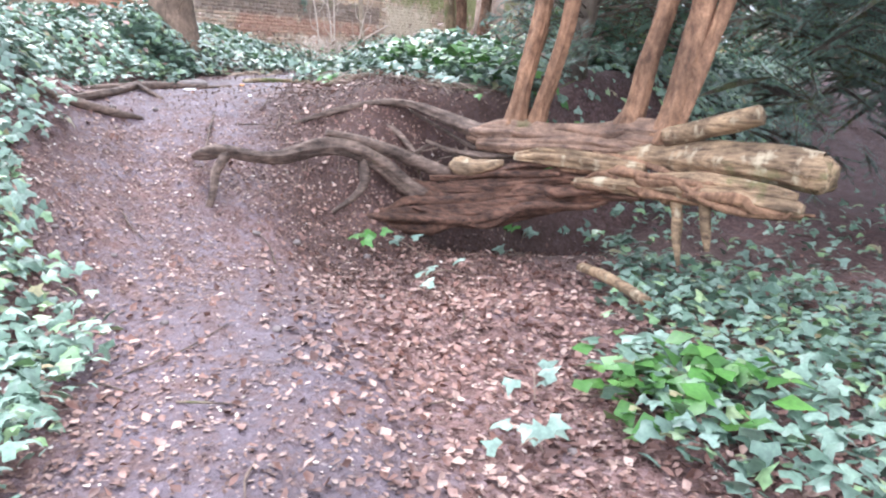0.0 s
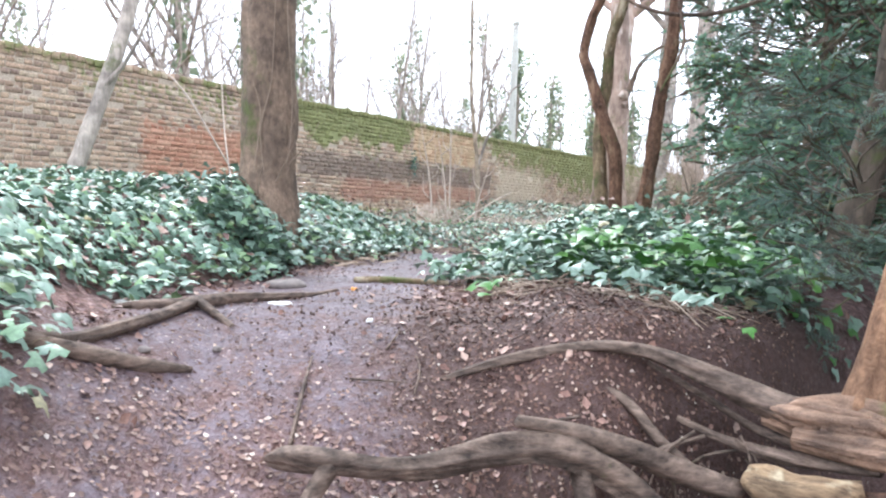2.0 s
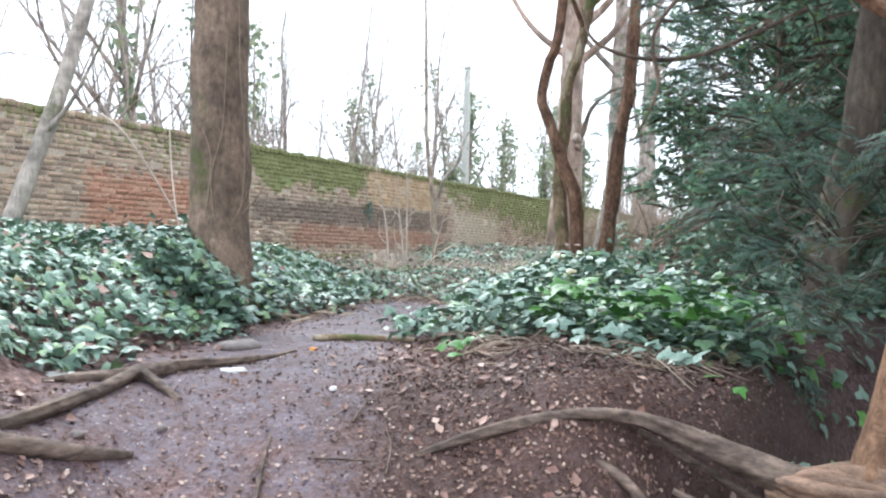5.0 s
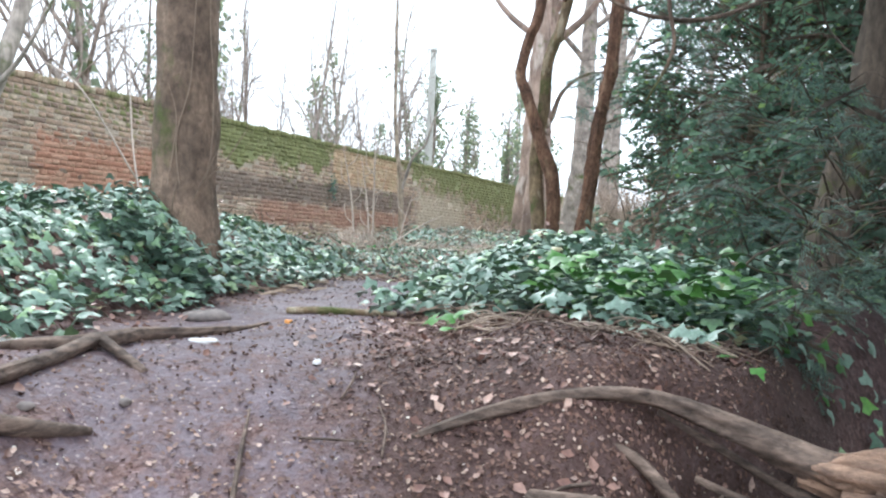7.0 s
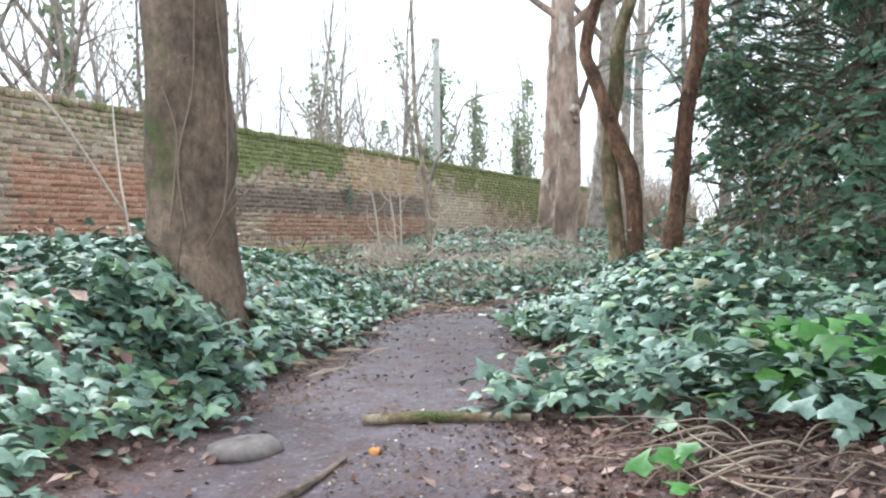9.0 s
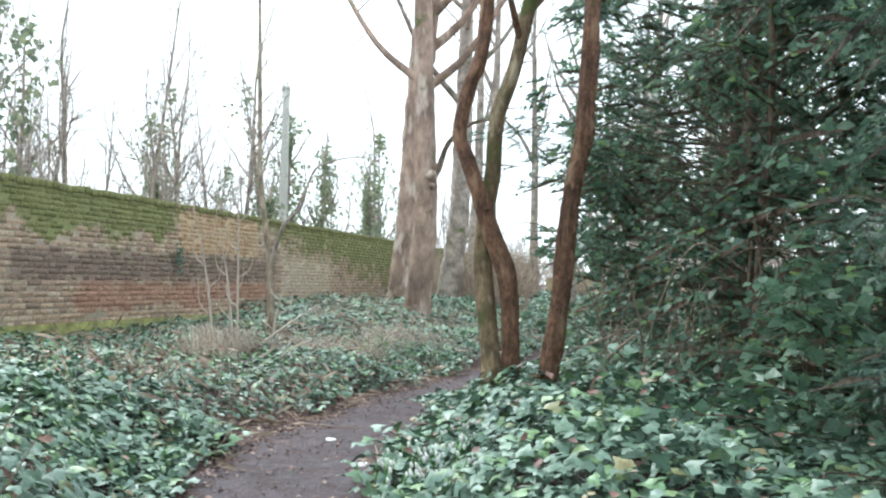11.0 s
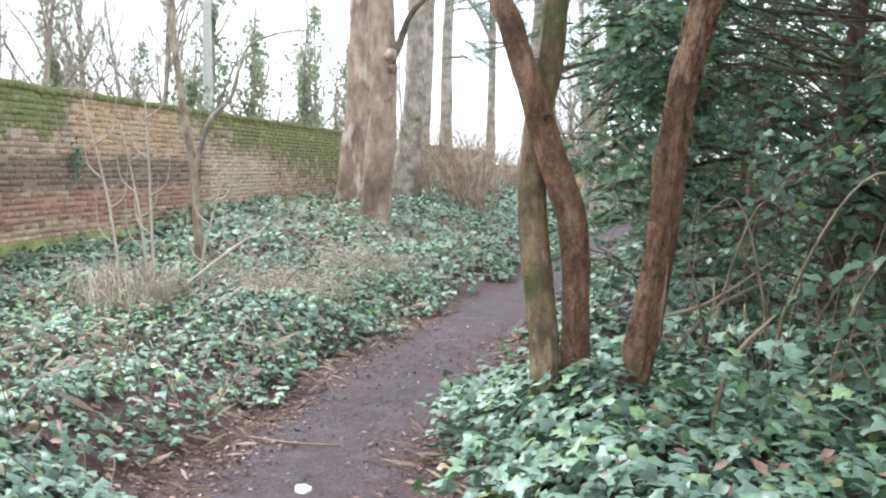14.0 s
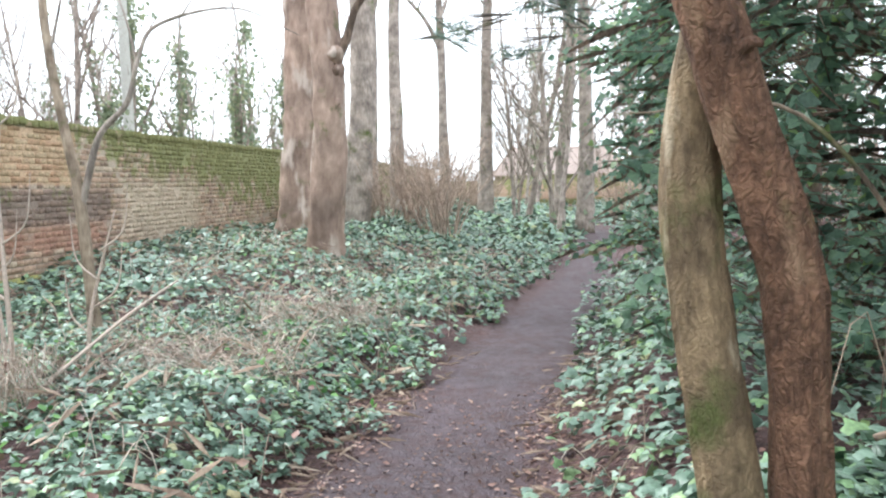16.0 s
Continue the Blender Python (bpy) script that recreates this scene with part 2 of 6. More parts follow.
# ---------------------------------------------------------------- materials
def voronoi(n, l, scale, coords="Object"):
    """Cells of a size, as scraps of leaf: a random colour value and the distance to each cell's middle."""
    tc = n.new("ShaderNodeTexCoord")
    warp = n.new("ShaderNodeTexNoise")
    warp.inputs["Scale"].default_value = scale * 0.6
    add = n.new("ShaderNodeVectorMath")
    add.operation = "MULTIPLY_ADD"
    add.inputs[1].default_value = (1.2 / scale,) * 3
    v = n.new("ShaderNodeTexVoronoi")
    v.inputs["Scale"].default_value, v.inputs["Randomness"].default_value = scale, 1.0
    l.new(tc.outputs[coords], warp.inputs["Vector"])
    l.new(warp.outputs["Color"], add.inputs[0])
    l.new(tc.outputs[coords], add.inputs[2])
    l.new(add.outputs[0], v.inputs["Vector"])
    sep = n.new("ShaderNodeSeparateColor")
    l.new(v.outputs["Color"], sep.inputs[0])
    return sep.outputs[0], v.outputs["Distance"]


def mat_ground():
    """Leaf mould of small scraps beside the path, and smeared grey mud with pale specks on it."""
    m, n, l, b = shader("woodland soil")
    wear = n.new("ShaderNodeAttribute")
    wear.attribute_name = "wear"
    fine, mid, big = noise_tex(n, l, 55, 6), noise_tex(n, l, 7, 6, rough=0.65), noise_tex(n, l, 1.1, 4)
    cell, dist = voronoi(n, l, 42)
    cell2, dist2 = voronoi(n, l, 95)
    scraps = ramp(n, [(0.0, (0.07, 0.04, 0.033)), (0.3, (0.14, 0.077, 0.064)), (0.6, (0.22, 0.128, 0.11)), (0.85, (0.31, 0.195, 0.172)), (1.0, (0.46, 0.34, 0.31))])
    l.new(cell, scraps.inputs[0])
    small = ramp(n, [(0.0, (0.08, 0.046, 0.038)), (0.5, (0.17, 0.105, 0.088)), (1.0, (0.3, 0.215, 0.19))])
    l.new(cell2, small.inputs[0])
    litter = mix(n, l, 0.5, scraps.outputs[0], small.outputs[0])
    trod = ramp(n, [(0.3, (0.07, 0.054, 0.062)), (0.5, (0.117, 0.093, 0.11)), (0.7, (0.205, 0.168, 0.19))])
    l.new(math_node(n, l, "ADD", math_node(n, l, "MULTIPLY", mid.outputs[0], 0.7), math_node(n, l, "MULTIPLY", fine.outputs[0], 0.3)), trod.inputs[0])
    speck = ramp(n, [(0.965, (0, 0, 0)), (0.972, (1, 1, 1))])
    l.new(cell2, speck.inputs[0])
    mud = mix(n, l, math_node(n, l, "MULTIPLY", speck.outputs[0], 0.55), trod.outputs[0], (0.42, 0.37, 0.35))
    edge = math_node(n, l, "ADD", wear.outputs["Fac"], math_node(n, l, "MULTIPLY", math_node(n, l, "SUBTRACT", mid.outputs[0], 0.5), 3.2))
    edge = math_node(n, l, "ADD", edge, math_node(n, l, "MULTIPLY", math_node(n, l, "SUBTRACT", cell, 0.55), 0.7))
    fac = math_node(n, l, "MULTIPLY", edge, 0.85, True)
    c = mix(n, l, fac, litter, mud)
    # darkening tint: wet soil, and the shrubs' shade put into the colour
    damp_shade = n.new("ShaderNodeAttribute")
    damp_shade.attribute_name = "damp_shade"
    c = mix(n, l, math_node(n, l, "MULTIPLY", damp_shade.outputs["Fac"], 1.0), c, mix(n, l, 1.0, c, (0.52, 0.47, 0.5), "MULTIPLY"))
    humus = n.new("ShaderNodeAttribute")
    humus.attribute_name = "humus"
    earth = ramp(n, [(0.3, (0.035, 0.021, 0.018)), (0.55, (0.08, 0.048, 0.04)), (0.8, (0.15, 0.098, 0.083))])
    l.new(mid.outputs[0], earth.inputs[0])
    c = mix(n, l, math_node(n, l, "MULTIPLY", humus.outputs["Fac"], 0.8), c, earth.outputs[0])
    tint = ramp(n, [(0.3, (0.74, 0.68, 0.68)), (0.5, (1.02, 0.95, 0.96)), (0.7, (1.22, 1.1, 1.09))])
    l.new(big.outputs[0], tint.inputs[0])
    c = mix(n, l, 1.0, c, tint.outputs[0], "MULTIPLY")
    l.new(c, b.inputs["Base Color"])
    l.new(math_node(n, l, "SUBTRACT", 0.8, math_node(n, l, "MULTIPLY", fac, 0.22)), b.inputs["Roughness"])
    loose = math_node(n, l, "MULTIPLY", math_node(n, l, "SUBTRACT", 1.0, fac), cell)
    h = math_node(n, l, "ADD", math_node(n, l, "MULTIPLY", fine.outputs[0], 0.7), math_node(n, l, "MULTIPLY", loose, 0.35))
    bump(n, l, b, math_node(n, l, "ADD", h, mid.outputs[0]), 0.7, 0.045)
    return m


def mat_leaf(name, stops, rough=0.4, thin=0.0, spec=0.5):
    m, n, l, b = shader(name)
    g = n.new("ShaderNodeNewGeometry")
    r = ramp(n, stops)
    l.new(g.outputs["Random Per Island"], r.inputs[0])
    c = r.outputs[0]
    nz = noise_tex(n, l, 1.1, 3)
    t = ramp(n, [(0.3, (0.7, 0.72, 0.72)), (0.7, (1.2, 1.18, 1.12))])
    l.new(nz.outputs[0], t.inputs[0])
    c = mix(n, l, 1.0, c, t.outputs[0], "MULTIPLY")
    nf = noise_tex(n, l, 60, 3)
    v = ramp(n, [(0.35, (0.8, 0.8, 0.8)), (0.65, (1.15, 1.15, 1.1))])
    l.new(nf.outputs[0], v.inputs[0])
    c = mix(n, l, 1.0, c, v.outputs[0], "MULTIPLY")
    l.new(c, b.inputs["Base Color"])
    b.inputs["Roughness"].default_value = rough
    b.inputs["Specular IOR Level"].default_value = spec
    if thin:  # light shines through thin leaves
        tr, ms = n.new("ShaderNodeBsdfTranslucent"), n.new("ShaderNodeMixShader")
        ms.inputs[0].default_value = thin
        l.new(c, tr.inputs["Color"])
        l.new(b.outputs[0], ms.inputs[1])
        l.new(tr.outputs[0], ms.inputs[2])
        l.new(ms.outputs[0], n["Material Output"].inputs["Surface"])
    return m


def mat_bark(name, dark, light, moss=0.0, scale=1.0, stretch=(1, 1, 0.18), pale=None, flake=0.0):
    m, n, l, b = shader(name)
    grain, blot = noise_tex(n, l, 34 * scale, 6, stretch=stretch, rough=0.65), noise_tex(n, l, 4.5 * scale, 4)
    r = ramp(n, [(0.3, dark), (0.68, light)])
    l.new(grain.outputs[0], r.inputs[0])
    c = r.outputs[0]
    t = ramp(n, [(0.35, (0.55, 0.52, 0.5)), (0.65, (1.3, 1.24, 1.18))])
    l.new(blot.outputs[0], t.inputs[0])
    c = mix(n, l, 1.0, c, t.outputs[0], "MULTIPLY")
    if pale:
        p = noise_tex(n, l, 9 * scale, 4, stretch=(1, 1, 0.35))
        pr = ramp(n, [(0.56, (0, 0, 0)), (0.66, (1, 1, 1))])
        l.new(p.outputs[0], pr.inputs[0])
        c = mix(n, l, pr.outputs[0], c, pale)
    if moss:
        p = noise_tex(n, l, 2.6, 6, rough=0.65)
        pr = ramp(n, [(0.62 - 0.25 * moss, (0, 0, 0)), (0.74 - 0.2 * moss, (1, 1, 1))])
        l.new(p.outputs[0], pr.inputs[0])
        c = mix(n, l, pr.outputs[0], c, (0.1, 0.125, 0.03))
    l.new(c, b.inputs["Base Color"])
    b.inputs["Roughness"].default_value = 0.85
    height = grain.outputs[0]
    if flake:  # plates of bark with dark cracks between them
        tc, mp, v = n.new("ShaderNodeTexCoord"), n.new("ShaderNodeMapping"), n.new("ShaderNodeTexVoronoi")
        mp.inputs["Scale"].default_value = (1, 1, 0.4)
        add = n.new("ShaderNodeVectorMath")
        add.operation = "MULTIPLY_ADD"
        add.inputs[1].default_value = (0.16, 0.16, 0.3)
        v.feature = "DISTANCE_TO_EDGE"
        v.inputs["Scale"].default_value = 48 * scale
        l.new(noise_tex(n, l, 9 * scale, 5).outputs["Color"], add.inputs[0])
        l.new(tc.outputs["Object"], add.inputs[2])
        l.new(add.outputs[0], mp.inputs["Vector"])
        l.new(mp.outputs["Vector"], v.inputs["Vector"])
        crack = ramp(n, [(0.0, (0.5, 0.46, 0.44)), (0.1, (0.95, 0.93, 0.92)), (0.3, (1.06, 1.06, 1.06))])
        l.new(v.outputs["Distance"], crack.inputs[0])
        c = mix(n, l, flake, c, crack.outputs[0], "MULTIPLY")
        l.new(c, b.inputs["Base Color"])
        height = math_node(n, l, "ADD", height, math_node(n, l, "MULTIPLY", v.outputs["Distance"], 2.0 * flake))
    bump(n, l, b, height, 0.9, 0.015)
    return m


def mat_plain(name, colour, rough=0.7, var=0.25, scale=25):
    m, n, l, b = shader(name)
    t = noise_tex(n, l, scale, 5)
    r = ramp(n, [(0.3, tuple(c * (1 - var) for c in colour)), (0.7, tuple(min(1, c * (1 + var)) for c in colour))])
    l.new(t.outputs[0], r.inputs[0])
    l.new(r.outputs[0], b.inputs["Base Color"])
    b.inputs["Roughness"].default_value = rough
    bump(n, l, b, t.outputs[0], 0.3, 0.005)
    return m


def mat_brick(name, single, joint=False):
    """Old weathered brick: repaired patches, moss running down from the top, grime below."""
    m, n, l, b = shader(name)
    if single:
        seed = n.new("ShaderNodeObjectInfo").outputs["Random"]
    else:
        seed = n.new("ShaderNodeNewGeometry").outputs["Random Per Island"]
    r = ramp(n, [(0.0, (0.27, 0.19, 0.15)), (0.25, (0.4, 0.28, 0.205)), (0.5, (0.49, 0.34, 0.245)), (0.75, (0.54, 0.385, 0.27)), (1.0, (0.57, 0.46, 0.345))])
    if joint:  # lime joints, as stained and mossy as the bricks
        for e, v in zip(r.color_ramp.elements, (0.88, 0.94, 1.0, 1.06, 1.12)):
            e.color = (0.4 * v, 0.325 * v, 0.25 * v, 1)
    l.new(seed, r.inputs[0])
    geo = n.new("ShaderNodeNewGeometry")
    sep = n.new("ShaderNodeSeparateXYZ")
    l.new(geo.outputs["Position"], sep.inputs[0])
    Y, Z = sep.outputs["Y"], sep.outputs["Z"]
    ragged = noise_tex(n, l, 1.6, 6, rough=0.65)
    wob = math_node(n, l, "SUBTRACT", ragged.outputs[0], 0.5)

    def patch(y0, y1, z0, z1, soft=0.12, wander=1.2):
        """1 inside a rough-edged patch of the wall's face."""
        out = None
        for axis, edge, sign in ((Y, y0, 1), (Y, y1, -1), (Z, z0, 1), (Z, z1, -1)):
            d = math_node(n, l, "MULTIPLY", math_node(n, l, "SUBTRACT", axis, edge), sign / soft)
            d = math_node(n, l, "ADD", d, math_node(n, l, "MULTIPLY", wob, wander / soft * 0.8), True)
            out = d if out is None else math_node(n, l, "MULTIPLY", out, d)
        return out

    clean = patch(14.35, 16.9, 2.42, 3.15, 0.04, 0.12)
    scar = patch(17.8, 20.5, 1.5, 2.65, 0.3, 1.0)
    c = r.outputs[0]
    c = mix(n, l, math_node(n, l, "MULTIPLY", patch(7.9, 10.4, 1.2, 2.55), 0.95), c, mix(n, l, seed, (0.42, 0.19, 0.12), (0.54, 0.32, 0.22)))
    c = mix(n, l, math_node(n, l, "MULTIPLY", patch(12.0, 17.5, 1.5, 2.0), 0.6), c, (0.4, 0.19, 0.13))
    c = mix(n, l, math_node(n, l, "MULTIPLY", clean, 0.95), c, mix(n, l, seed, (0.5, 0.31, 0.19), (0.56, 0.42, 0.27)))
    c = mix(n, l, math_node(n, l, "MULTIPLY", patch(11.0, 17.6, 1.9, 2.42, 0.1, 0.5), 0.75), c, (0.19, 0.14, 0.115))
    c = mix(n, l, math_node(n, l, "MULTIPLY", scar, 0.85), c, (0.58, 0.48, 0.36))
    spots = noise_tex(n, l, 5, 6, rough=0.7)
    high = math_node(n, l, "MULTIPLY", math_node(n, l, "SUBTRACT", Z, 2.6), 0.55)
    east = math_node(n, l, "MULTIPLY", math_node(n, l, "SUBTRACT", Y, 16.5), 0.12, True)
    west = math_node(n, l, "MULTIPLY", patch(10.2, 14.3, 2.5, 3.3, 0.4, 1.1), 0.5)
    high = math_node(n, l, "ADD", high, west)
    east = math_node(n, l, "MULTIPLY", east, 0.52)
    amount = math_node(n, l, "ADD", math_node(n, l, "ADD", high, east), math_node(n, l, "MULTIPLY", math_node(n, l, "ADD", wob, math_node(n, l, "SUBTRACT", spots.outputs[0], 0.5)), 1.5))
    dry = math_node(n, l, "MULTIPLY", math_node(n, l, "SUBTRACT", 11.0, Y), 0.4, True)
    amount = math_node(n, l, "SUBTRACT", amount, math_node(n, l, "MULTIPLY", dry, 0.26))
    foot = math_node(n, l, "MULTIPLY", math_node(n, l, "SUBTRACT", 1.42, Z), 5.0, True)
    amount = math_node(n, l, "ADD", amount, math_node(n, l, "MULTIPLY", foot, 0.6))
    moss = math_node(n, l, "MULTIPLY", math_node(n, l, "SUBTRACT", amount, 0.02), 4.0, True)
    moss = math_node(n, l, "MULTIPLY", moss, math_node(n, l, "SUBTRACT", 1.0, math_node(n, l, "MULTIPLY", math_node(n, l, "MAXIMUM", clean, scar), 0.8)))
    green = mix(n, l, spots.outputs[0], (0.11, 0.125, 0.04), (0.26, 0.295, 0.095))
    c = mix(n, l, math_node(n, l, "MULTIPLY", moss, 0.85), c, green)
    speck = noise_tex(n, l, 45, 5)
    sr = ramp(n, [(0.35, (0.7, 0.7, 0.7)), (0.7, (1.25, 1.25, 1.25))])
    l.new(speck.outputs[0], sr.inputs[0])
    c = mix(n, l, 1.0, c, sr.outputs[0], "MULTIPLY")
    l.new(c, b.inputs["Base Color"])
    b.inputs["Roughness"].default_value = 0.9
    bump(n, l, b, speck.outputs[0], 0.6, 0.01)
    return m


M_GROUND = mat_ground()
M_IVY = mat_leaf("ivy leaf", [(0, (0.1, 0.17, 0.125)), (0.35, (0.18, 0.275, 0.215)), (0.7, (0.25, 0.35, 0.295)), (0.88, (0.22, 0.36, 0.18)), (0.97, (0.28, 0.38, 0.2)), (1, (0.36, 0.27, 0.16))], 0.38, spec=0.45)
M_IVYB = mat_leaf("bright ivy leaf", [(0, (0.05, 0.14, 0.03)), (0.6, (0.09, 0.24, 0.05)), (1, (0.16, 0.34, 0.08))], 0.42)
M_YEW = mat_leaf("yew needles", [(0, (0.09, 0.145, 0.125)), (0.5, (0.145, 0.225, 0.195)), (0.9, (0.19, 0.285, 0.235)), (1, (0.22, 0.36, 0.13))], 0.36, thin=0.42)
M_HOLLY = mat_leaf("evergreen leaf", [(0, (0.1, 0.17, 0.125)), (0.5, (0.165, 0.265, 0.2)), (0.9, (0.215, 0.33, 0.22)), (1, (0.3, 0.42, 0.15))], 0.3, thin=0.48)
M_DEAD = mat_leaf("dead leaf", [(0, (0.125, 0.063, 0.052)), (0.4, (0.24, 0.128, 0.106)), (0.75, (0.345, 0.205, 0.172)), (1, (0.54, 0.385, 0.33))], 0.5, spec=0.4)
M_CRUMB = mat_leaf("crumbled leaf", [(0, (0.06, 0.033, 0.027)), (0.5, (0.14, 0.078, 0.063)), (0.92, (0.24, 0.145, 0.115)), (1, (0.5, 0.38, 0.32))], 0.6, spec=0.3)
M_SCRAP = mat_leaf("trodden leaf scraps", [(0, (0.13, 0.077, 0.066)), (0.4, (0.22, 0.13, 0.11)), (0.75, (0.34, 0.22, 0.19)), (0.95, (0.45, 0.33, 0.29)), (1, (0.7, 0.6, 0.55))], 0.55, spec=0.35)
M_CHIP = mat_leaf("pale chips", [(0, (0.3, 0.22, 0.17)), (0.6, (0.5, 0.42, 0.36)), (1, (0.8, 0.76, 0.7))], 0.6)
M_DRY = mat_leaf("dry stems", [(0, (0.15, 0.1, 0.075)), (0.5, (0.27, 0.19, 0.145)), (1, (0.46, 0.36, 0.29))], 0.75)
M_STRAW = mat_leaf("pale dry stalks", [(0, (0.36, 0.26, 0.22)), (0.5, (0.55, 0.44, 0.39)), (1, (0.74, 0.64, 0.58))], 0.75)
M_BARK = mat_bark("grey-brown bark", (0.09, 0.065, 0.05), (0.27, 0.2, 0.155), 0.3, 0.8, flake=0.5)
M_TRUNK = mat_bark("brown bark, finely fissured", (0.13, 0.095, 0.072), (0.31, 0.225, 0.168), 0.3, 0.9, stretch=(1, 1, 0.6), flake=0.25)
M_YEWBARK = mat_bark("reddish yew bark", (0.12, 0.066, 0.041), (0.4, 0.24, 0.145), 0.0, 0.8, stretch=(1, 1, 0.5), flake=0.3)
M_YEWDARK = mat_bark("dark yew bark", (0.055, 0.045, 0.036), (0.17, 0.135, 0.105), 0.35, 0.8, stretch=(1, 1, 0.3))
M_STEM = mat_bark("flaking brown bark", (0.1, 0.055, 0.037), (0.33, 0.185, 0.12), 0.1, 0.9, (1, 1, 0.6), pale=(0.4, 0.25, 0.16), flake=0.6)
M_MOSSBARK = mat_bark("mossy pale bark", (0.14, 0.1, 0.06), (0.36, 0.27, 0.165), 0.5, 1.0, (1, 1, 0.5), pale=(0.5, 0.41, 0.29), flake=0.35)
M_ROOT = mat_bark("weathered root wood", (0.045, 0.032, 0.026), (0.28, 0.21, 0.17), 0.15, 1.2, stretch=(0.35, 0.35, 1))
M_PALE = mat_bark("bare split wood", (0.07, 0.044, 0.028), (0.46, 0.33, 0.2), 0.2, 1.2, stretch=(0.2, 1, 1), pale=(0.52, 0.43, 0.29))
M_TWIG = mat_bark("grey-brown twig bark", (0.13, 0.1, 0.075), (0.38, 0.31, 0.24), 0.25)
# bark of the distant trees, its colour lifted to imitate haze and sky glare
M_FAR = mat_bark("haze-paled bark", (0.27, 0.235, 0.21), (0.52, 0.465, 0.42), 0.2)
M_LOG = mat_bark("rotten red-brown wood", (0.024, 0.013, 0.01), (0.26, 0.142, 0.095), 0.12, 1.2, stretch=(0.3, 1, 1), flake=0.3)
# ivy beyond the wall, its green lightened to look hazy
M_CLAD = mat_leaf("haze-paled climbing ivy", [(0, (0.2, 0.25, 0.17)), (0.6, (0.29, 0.35, 0.24)), (1, (0.42, 0.46, 0.28))], 0.45, thin=0.5)
M_BRICK1, M_BRICK = mat_brick("old brick", True), mat_brick("old bricks", False)
M_MORTAR = mat_brick("lime mortar", False, True)
M_WHITE = mat_plain("white litter", (0.8, 0.78, 0.76), 0.5, 0.08)
M_STONE = mat_plain("stone", (0.2, 0.165, 0.15), 0.7, 0.3, 30)
M_POLE = mat_plain("pale concrete", (0.55, 0.55, 0.5), 0.8, 0.15)

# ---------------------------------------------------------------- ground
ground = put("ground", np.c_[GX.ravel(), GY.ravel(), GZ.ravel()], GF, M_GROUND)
wear = ground.data.attributes.new("wear", "FLOAT", "POINT")
off_all = path_off(GX.ravel(), GY.ravel())
slope = np.exp(-((GX.ravel() + 3.0) ** 2 + (GY.ravel() - 2.75) ** 2) / 0.9)  # leaves lie thicker where the path climbs
wear.data.foreach_set("value", (smoothstep(0.32, -0.15, off_all) * (1 - 0.55 * slope)).astype(np.float32))
humus = ground.data.attributes.new("humus", "FLOAT", "POINT")
gx, gy = GX.ravel(), GY.ravel()
bank = smoothstep(3.2, 4.2, -0.72 * gx + 0.69 * gy) * smoothstep(-0.1, 0.25, off_all) * smoothstep(-3.9, -3.2, gx) * smoothstep(6.2, 5.2, gy)
humus.data.foreach_set("value", bank.astype(np.float32))
damp_shade = ground.data.attributes.new("damp_shade", "FLOAT", "POINT")  # wet trodden earth on the level under the trees, plus shade tinted in
damp_shade.data.foreach_set("value", smoothstep(4.9, 6.6, gy).astype(np.float32))
tagged(ground, "brown woodland soil with a trodden grey path", "ground", kind="structure")

# ---------------------------------------------------------------- brick wall
WX, WTOP, COURSE, HALF = -11.3, 3.23, 0.075, 0.1125
WY0, WY1 = -6.0, 52.0


def box_arrays(x0, x1, y0, y1, z0, z1):
    V = np.array([(x, y, z) for z in (z0, z1) for y in (y0, y1) for x in (x0, x1)], float)
    F = np.array([(0, 2, 3, 1), (4, 5, 7, 6), (0, 1, 5, 4), (2, 6, 7, 3), (0, 4, 6, 2), (1, 3, 7, 5)])
    return V, F


def prism(d, h, w):
    """One worn brick: its front face smaller than its back, so that the arrises are rounded off."""
    a = 0.007
    V = np.array([(-d, -h, -w), (-d, h, -w), (-d, h, w), (-d, -h, w), (-0.008, -h, -w), (-0.008, h, -w), (-0.008, h, w), (-0.008, -h, w), (0, -h + a, -w + a), (0, h - a, -w + a), (0, h - a, w - a), (0, -h + a, w - a)], float)
    F = np.array([(4, 5, 9, 8), (5, 6, 10, 9), (6, 7, 11, 10), (7, 4, 8, 11), (8, 9, 10, 11), (0, 1, 5, 4), (1, 2, 6, 5), (2, 3, 7, 6), (3, 0, 4, 7)])
    return V, F


M_LIVING = mat_bark("smooth living wood", (0.13, 0.088, 0.068), (0.38, 0.25, 0.175), 0.08, 0.8, stretch=(0.5, 1, 1), flake=0.25)
wall = put("wall_west", *box_arrays(WX - 0.34, WX - 0.009, WY0, WY1, -0.3, WTOP - 0.05), M_MORTAR, smooth=False)
tagged(wall, "old mossy brick boundary wall with repaired patches", "wall", kind="structure")
put("plinth", *box_arrays(WX - 0.01, WX + 0.07, WY0, WY1, -0.3, 1.37), mat_plain("mossy foot of the wall", (0.2, 0.2, 0.07), 0.95, 0.6, 7), wall, "stepped brick foot, green with moss", smooth=False)
cop = []
for k, y in enumerate(np.arange(WY0, WY1, 0.115)):
    V, F = prism(0.4, 0.052, 0.045)
    cop.append((V + (WX + 0.02 + 0.006 * rng.randn(), y, WTOP - 0.04 + 0.008 * rng.randn()), F))
put("coping", *join(cop), M_BRICK, wall, "brick-on-edge coping, green with moss", smooth=False)
brick_spots = []
